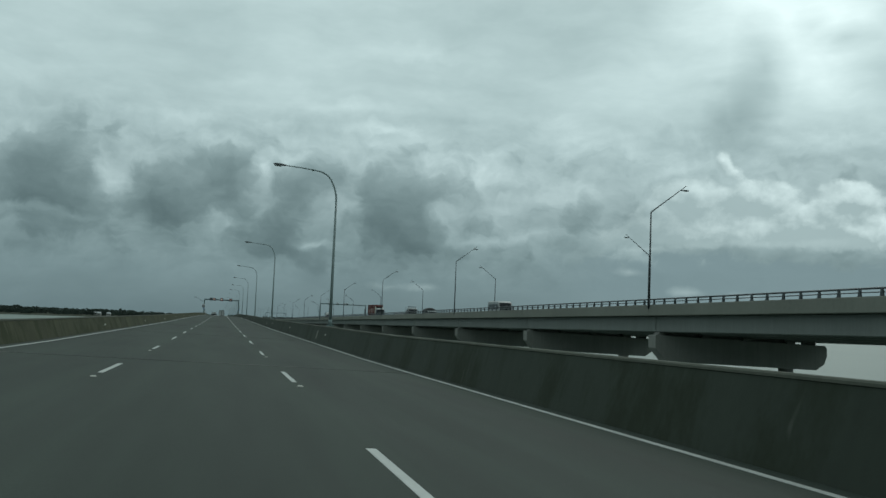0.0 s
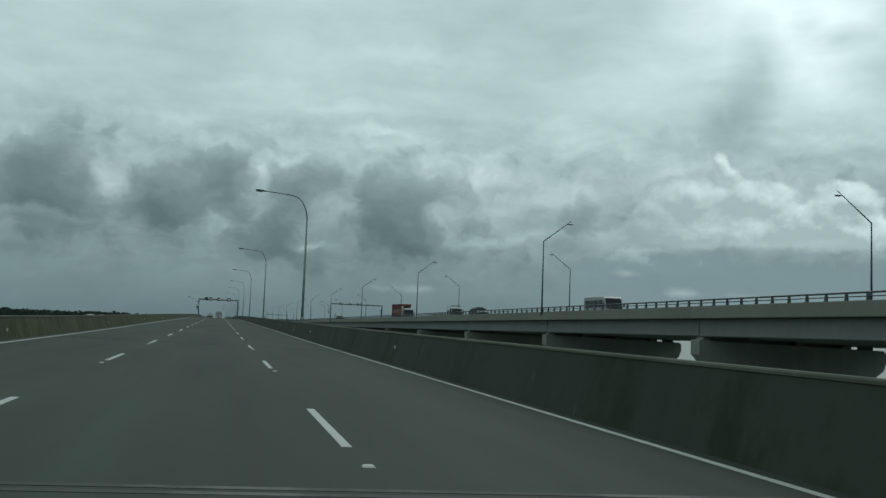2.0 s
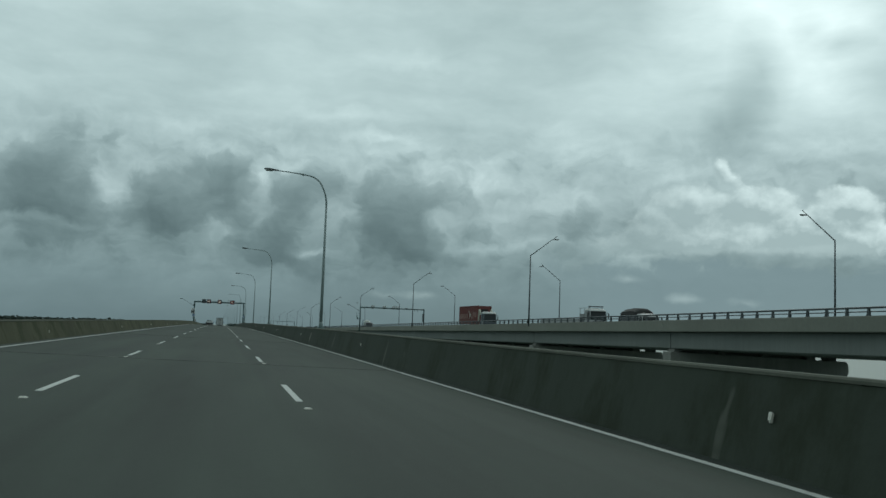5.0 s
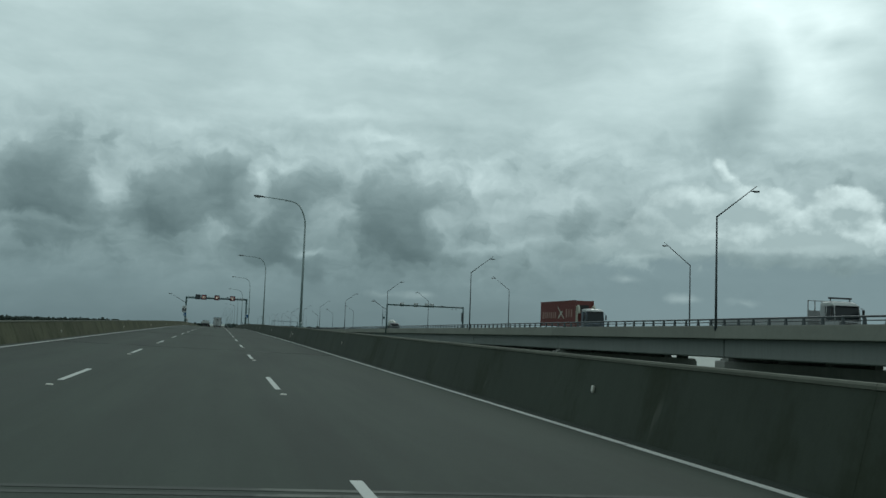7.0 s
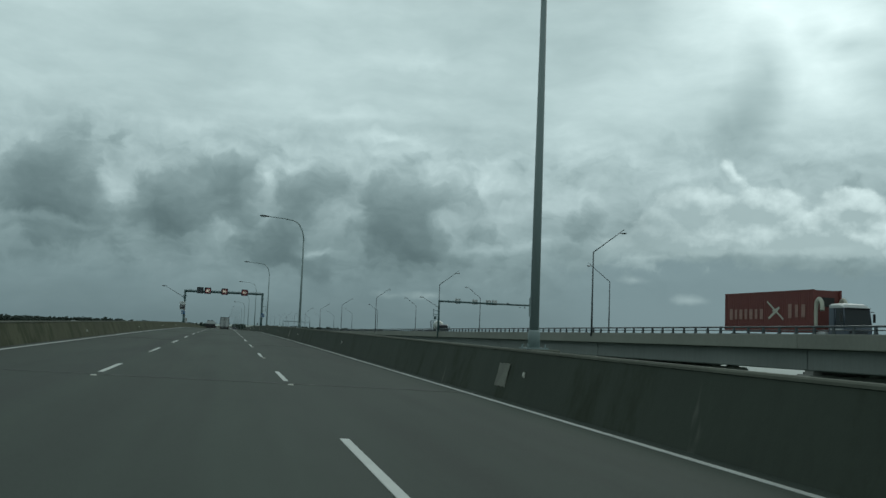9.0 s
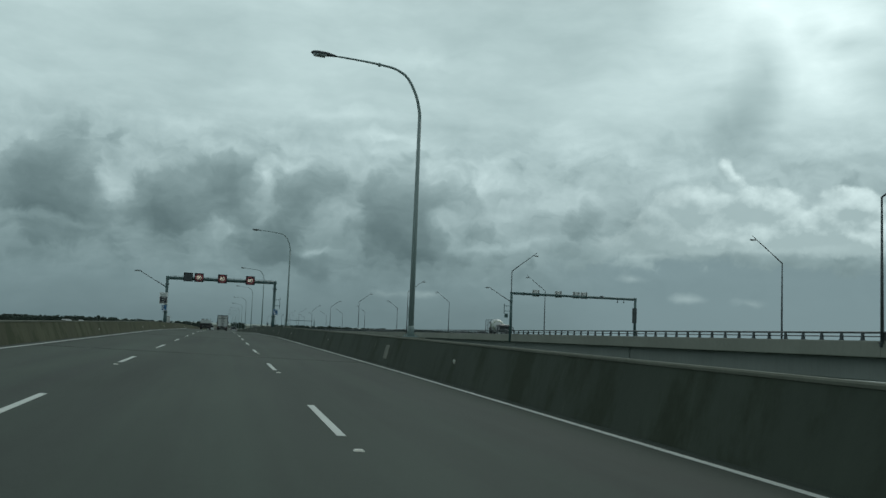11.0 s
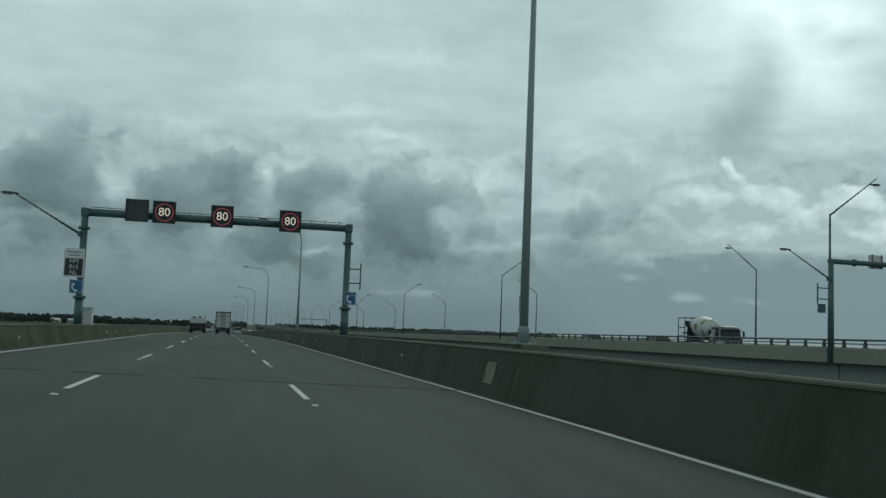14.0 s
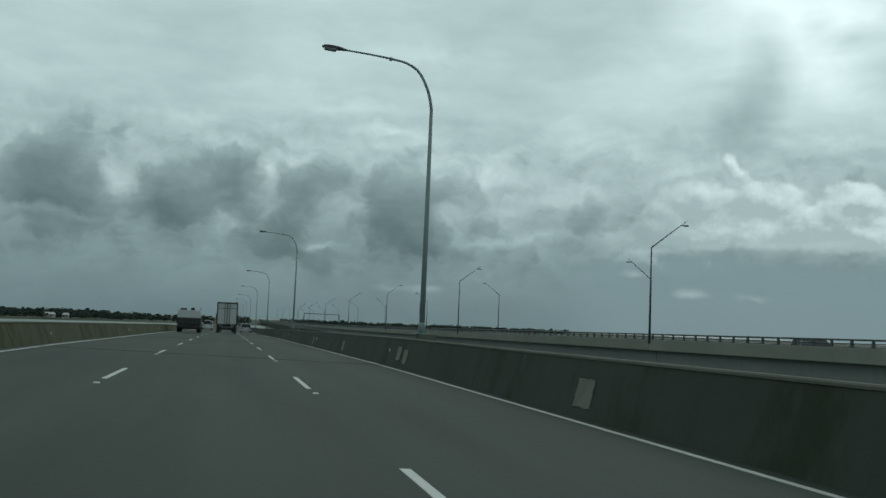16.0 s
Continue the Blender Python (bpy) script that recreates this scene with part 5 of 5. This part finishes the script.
def bus(x, y_front):
    t = thing("coach", (x, y_front, deck_at(y_front + 4, x)), 180)
    t.scale = (1.0, 1.0, 1.12)
    side = [(-6.7, 0.45), (-0.1, 0.45), (0.0, 0.8), (-0.05, 1.5), (-0.55, 2.62), (-0.9, 2.74), (-6.5, 2.74), (-6.7, 2.5)]
    part("body", loft_x([(-1.18, [(y, z - 0.03) for y, z in side]), (-1.1, side), (1.1, side), (1.18, [(y, z - 0.03) for y, z in side])], PAINT_SILVER, "body", 0.03), t)
    part("roof", mesh_of("roof", *box_data(2.2, 5.8, 0.16, (0, -3.65, 2.76), 0.93), WHITE, 0.05), t, label="white roof")
    for sx in (-1, 1):
        for k in range(4):
            part("window", mesh_of("window", *box_data(0.02, 1.26, 0.80, (sx * 1.175, -1.5 - 1.36 * k, 1.98)), GLASS, 0.02), t)
        part("mirror", mesh_of("mirror", *box_data(0.2, 0.1, 0.4, (sx * 1.32, -0.2, 1.9)), CHASSIS, 0.02), t)
        part("headlight", mesh_of("headlight", *box_data(0.4, 0.05, 0.2, (sx * 0.8, -0.02, 0.9)), LAMP_CLEAR, 0.02), t)
    v = [(-1.0, 0.0, 1.5), (1.0, 0.0, 1.5), (1.0, -0.49, 2.58), (-1.0, -0.49, 2.58)]
    v = [(a, b + 0.015, c) for a, b, c in v] + [(a, b - 0.06, c) for a, b, c in v]
    part("windscreen", mesh_of("windscreen", v, [(0, 1, 2, 3), (4, 5, 6, 7), (0, 1, 5, 4), (1, 2, 6, 5), (2, 3, 7, 6), (3, 0, 4, 7)], GLASS), t)
    axles(t, 2.3, (-1.3, -5.1), 0.42)
    tagged(t, "small silver coach with a white roof", "bus")


def mixer_truck(x, y_front):
    t = thing("concrete_mixer", (x, y_front, deck_at(y_front + 5, x)), 180)
    truck_cab(t, -1.55, 0.0, 2.2, 2.62, ALLOY, cap=PAINT_DARK)
    frame_rails(t, -8.1, -0.5, 0.95)
    axles(t, 2.4, (-1.1, -2.5, -5.9, -7.1))
    # drum: axis leans up to the back
    prof = [(0.0, 0.50), (0.2, 0.74), (0.7, 0.98), (1.4, 1.08), (2.0, 1.05), (2.8, 0.86), (3.4, 0.60), (3.8, 0.48)]
    n, v, f = 28, [], []
    for u, r in prof:
        for k in range(n):
            a = 2 * math.pi * k / n
            v.append((r * math.cos(a), -u, r * math.sin(a)))
    for i in range(len(prof) - 1):
        for k in range(n):
            k2 = (k + 1) % n
            f.append((i * n + k, i * n + k2, (i + 1) * n + k2, (i + 1) * n + k))
    f += [tuple(range(n)), tuple(range((len(prof) - 1) * n, len(prof) * n))]
    drum = part("drum", mesh_of("drum", v, f, PAINT_WHITE), t, (0, -3.0, 2.08), (-11, 0, 0), label="white mixing drum with green stripes", smooth=True)
    for u0, u1, r0, r1, tw in ((0.45, 0.70, 1.02, 1.13, 0.0), (2.45, 2.62, 1.09, 0.99, 0.6)):
        vv, ff = [], []
        for k in range(n):
            a = 2 * math.pi * k / n
            s = 0.25 * math.sin(a * 2 + tw)
            for u, r in ((u0 + s, r0), (u1 + s, r1)):
                rr = np.interp(u, [p[0] for p in prof], [p[1] for p in prof]) + 0.008
                vv.append((rr * math.cos(a), -u, rr * math.sin(a)))
        for k in range(n):
            k2 = (k + 1) % n
            ff.append((2 * k, 2 * k + 1, 2 * k2 + 1, 2 * k2))
        part("stripe", mesh_of("stripe", vv, ff, PAINT_GREEN), drum)
    part("logo_mark", mesh_of("logo_mark", *box_data(0.012, 0.42, 0.50), PAINT_GREEN, 0.004), drum, (1.075, -1.5, 0.12))
    part("pedestal", mesh_of("pedestal", *join(box_data(1.6, 0.25, 1.3, (0, -2.4, 1.6)), box_data(1.5, 0.25, 1.7, (0, -6.7, 1.9), 0.8)), CHASSIS, 0.02), t)
    part("hopper", mesh_of("hopper", *box_data(0.9, 0.7, 0.6, (0, -7.1, 2.75), 1.2), CHASSIS, 0.03), t)
    part("guard_frame", mesh_of("guard_frame", *join(*[tube_data([(sx * 1.0, yy, 1.0), (sx * 1.0, yy, 3.35)], 0.045, 6) for sx in (-1, 1) for yy in (-6.6, -7.9)], *[tube_data([(sx * 1.0, -6.6, zz), (sx * 1.0, -7.9, zz)], 0.035, 6) for sx in (-1, 1) for zz in (1.6, 2.4, 3.33)], *[tube_data([(-1.0, yy, 3.33), (1.0, yy, 3.33)], 0.035, 6) for yy in (-6.6, -7.9)]), CHASSIS), t)
    part("rear_ladder", mesh_of("rear_ladder", *join(*[tube_data([(sx, -7.95, 0.9), (sx, -7.95, 3.5)], 0.035, 6) for sx in (-0.9, -0.45)], *[tube_data([(-0.9, -7.95, 1.1 + 0.35 * k), (-0.45, -7.95, 1.1 + 0.35 * k)], 0.025, 6) for k in range(7)]), CHASSIS), t)
    part("chute", mesh_of("chute", *box_data(0.5, 1.5, 0.25, (0.1, -7.6, 1.9), 1.1), ALLOY, 0.03), t)
    part("water_tank", tube("water_tank", [(-0.8, -2.2, 1.5), (0.8, -2.2, 1.5)], 0.3, ALLOY, 14), t, smooth=True)
    for sx in (-1, 1):
        part("side_guard", mesh_of("side_guard", *box_data(0.05, 2.0, 0.5, (sx * 1.15, -4.2, 0.8)), ALLOY, 0.02), t)
    tagged(t, "grey-cabbed concrete mixer truck with a white striped drum", "truck")


def box_truck(x, y_back):
    """Faces +y: the tail of a tall pale-panelled truck."""
    t = thing("box_truck", (x, y_back, road_z(y_back + 4) + CROSSFALL * x))
    truck_cab(t, 8.0, 10.1, 2.4, 3.0, PAINT_WHITE)
    frame_rails(t, 0.2, 9.6, 0.95)
    axles(t, 2.45, (1.3, 2.6, 9.0))
    body = part("body", mesh_of("body", *box_data(2.46, 7.6, 2.75, (0, 3.9, 2.45)), PAINT_SILVER, 0.02), t, label="tall pale box body")
    for sx in (-1, 1):
        part("rear_door", mesh_of("rear_door", *box_data(1.08, 0.05, 2.5, (sx * 0.57, 0.08, 2.42)), PAINT_WHITE, 0.01), body)
        part("corner_frame", mesh_of("corner_frame", *box_data(0.12, 0.12, 2.85, (sx * 1.2, 0.08, 2.45)), CHASSIS, 0.01), body)
        part("lock_bar", tube("lock_bar", [(sx * 0.30, 0.03, 1.2), (sx * 0.30, 0.03, 3.6)], 0.035, CHASSIS, 6), body)
        part("tail_light", mesh_of("tail_light", *box_data(0.28, 0.05, 0.10, (sx * 1.0, 0.1, 0.92)), LAMP_RED, 0.01), t)
        part("mud_flap", mesh_of("mud_flap", *box_data(0.55, 0.03, 0.6, (sx * 0.9, 0.45, 0.5)), CHASSIS), t)
    part("head_frame", mesh_of("head_frame", *join(box_data(2.5, 0.12, 0.16, (0, 0.08, 3.78)), box_data(2.5, 0.12, 0.14, (0, 0.08, 1.1)), box_data(0.08, 0.1, 2.6, (0, 0.05, 2.4)), box_data(2.3, 0.06, 0.06, (0, 0.04, 3.1))), CHASSIS), body)
    part("under_bar", mesh_of("under_bar", *box_data(2.3, 0.12, 0.16, (0, 0.15, 0.62)), CHASSIS, 0.02), t)
    tagged(t, "tall pale box truck with dark-framed rear doors", "truck")


def tray_ute(x, y_back):
    """Faces +y: a ute with a loaded canopy tray."""
    t = thing("utility_truck", (x, y_back, road_z(y_back + 2) + CROSSFALL * x))
    t.scale = (1.14, 1.14, 1.14)
    frame_rails(t, 0.0, 4.8, 0.62)
    axles(t, 1.95, (1.1, 4.2), 0.38)
    truck_cab(t, 2.7, 4.4, 1.8, 1.75, PAINT_WHITE, 0.45)
    part("bonnet", mesh_of("bonnet", *box_data(1.7, 0.95, 0.5, (0, 4.75, 0.8), 0.9), PAINT_WHITE, 0.05), t)
    part("tray", mesh_of("tray", *box_data(1.98, 2.5, 0.16, (0, 1.3, 0.86)), CHASSIS, 0.02), t)
    part("tailgate", mesh_of("tailgate", *box_data(1.98, 0.06, 0.52, (0, 0.04, 1.0)), CHASSIS, 0.01), t)
    part("canopy", mesh_of("canopy", *box_data(1.9, 2.3, 0.92, (0, 1.35, 1.42), 0.97), PAINT_WHITE, 0.04), t, label="pale canopy box")
    part("roof_load", mesh_of("roof_load", *join(box_data(0.5, 1.2, 0.16, (-0.5, 1.6, 1.96)), box_data(0.3, 0.4, 0.24, (0.2, 2.4, 1.98)), box_data(0.05, 0.05, 0.55, (0.85, 2.6, 1.9))), CHASSIS, 0.03), t)
    for sx in (-1, 1):
        part("tail_light", mesh_of("tail_light", *box_data(0.2, 0.05, 0.09, (sx * 0.82, 0.0, 0.66)), LAMP_RED, 0.01), t)
    part("bumper", mesh_of("bumper", *box_data(1.9, 0.12, 0.22, (0, 0.02, 0.52)), CHASSIS, 0.03), t)
    tagged(t, "dark-trayed ute with a pale canopy and roof load", "ute")


container_truck(44.2, 261.1)
flatbed_truck(44.2, 215.5)
tipper_truck(47.4, 207.5)
bus(46.0, 147.4)
mixer_truck(44.2, 390.0)
box_truck(0.05, 479.0)
tray_ute(-3.45, 452.0)
car("hatchback", (44.2, 403.5, deck_at(403, 44.2)), 180, 4.2, 1.78, 1.5, PAINT_GREY, "dark grey hatchback on the other bridge", "hatch")
car("suv", (47.2, 428.5, deck_at(428, 47.2)), 180, 4.6, 1.85, 1.68, PAINT_SILVER, "silver sport utility car on the other bridge", "suv")
car("sedan", (47.2, 249.5, deck_at(249, 47.2)), 180, 4.6, 1.8, 1.45, PAINT_WHITE, "white sedan on the other bridge", "sedan")
car("sedan", (47.2, 70.5, deck_at(70, 47.2)), 180, 4.6, 1.8, 1.45, PAINT_SILVER, "silver sedan on the other bridge", "sedan")
car("sedan", (47.2, 412.0, deck_at(412, 47.2)), 180, 4.6, 1.8, 1.45, PAINT_WHITE, "white sedan on the other bridge", "sedan")
car("hatchback", (3.2, 521.0, road_z(521) - 0.08), 0, 4.2, 1.78, 1.5, PAINT_SILVER, "silver hatchback driving in the outer lane", "hatch")
car("suv", (-3.4, 538.0, road_z(538) + 0.08), 0, 4.6, 1.85, 1.7, PAINT_WHITE, "white sport utility car far ahead", "suv")


# ---------------------------------------------------------------- houses on the far shore
ROOF = surface("pale_sheet_roof", (0.42, 0.45, 0.45), 0.6, vary=0.15, big=0.3, small=3, bump=0.05)
RENDERED = surface("cream_render", (0.36, 0.37, 0.34), 0.85, vary=0.15, big=0.4, small=4, bump=0.05)


def shore_house(x, y, w, d, label):
    z = WATER_Z + 1.5
    h = thing("house", (x, y, z))
    part("wall", mesh_of("wall", *box_data(w, d, 3.0, (0, 0, 1.5)), RENDERED, 0.03), h)
    ew, ed = w / 2 + 0.5, d / 2 + 0.5
    v = [(-ew, -ed, 2.95), (ew, -ed, 2.95), (ew, ed, 2.95), (-ew, ed, 2.95), (-ew + 1.2, 0, 4.7), (ew - 1.2, 0, 4.7)]
    part("roof", mesh_of("roof", v, [(0, 1, 5, 4), (2, 3, 4, 5), (1, 2, 5), (3, 0, 4), (0, 1, 2, 3)], ROOF), h, label="pale sheet roof")
    for k in range(max(2, int(w // 4.5))):
        wx = -w / 2 + w * (k + 0.5) / max(2, int(w // 4.5))
        win = part("window", mesh_of("window", *box_data(1.3, 0.08, 1.2, (wx, -d / 2 - 0.02, 1.7)), GLASS, 0.01), h)
        part("sill", mesh_of("sill", *box_data(1.5, 0.2, 0.08, (wx, -d / 2 - 0.08, 1.05)), RENDERED, 0.01), win)
    tagged(h, label, "house")


shore_house(-151.0, 1222, 9.5, 8.0, "low cream house with a pale roof on the far shore")
shore_house(-137.5, 1224, 5.0, 5.0, "small cream house with a pale roof on the far shore")
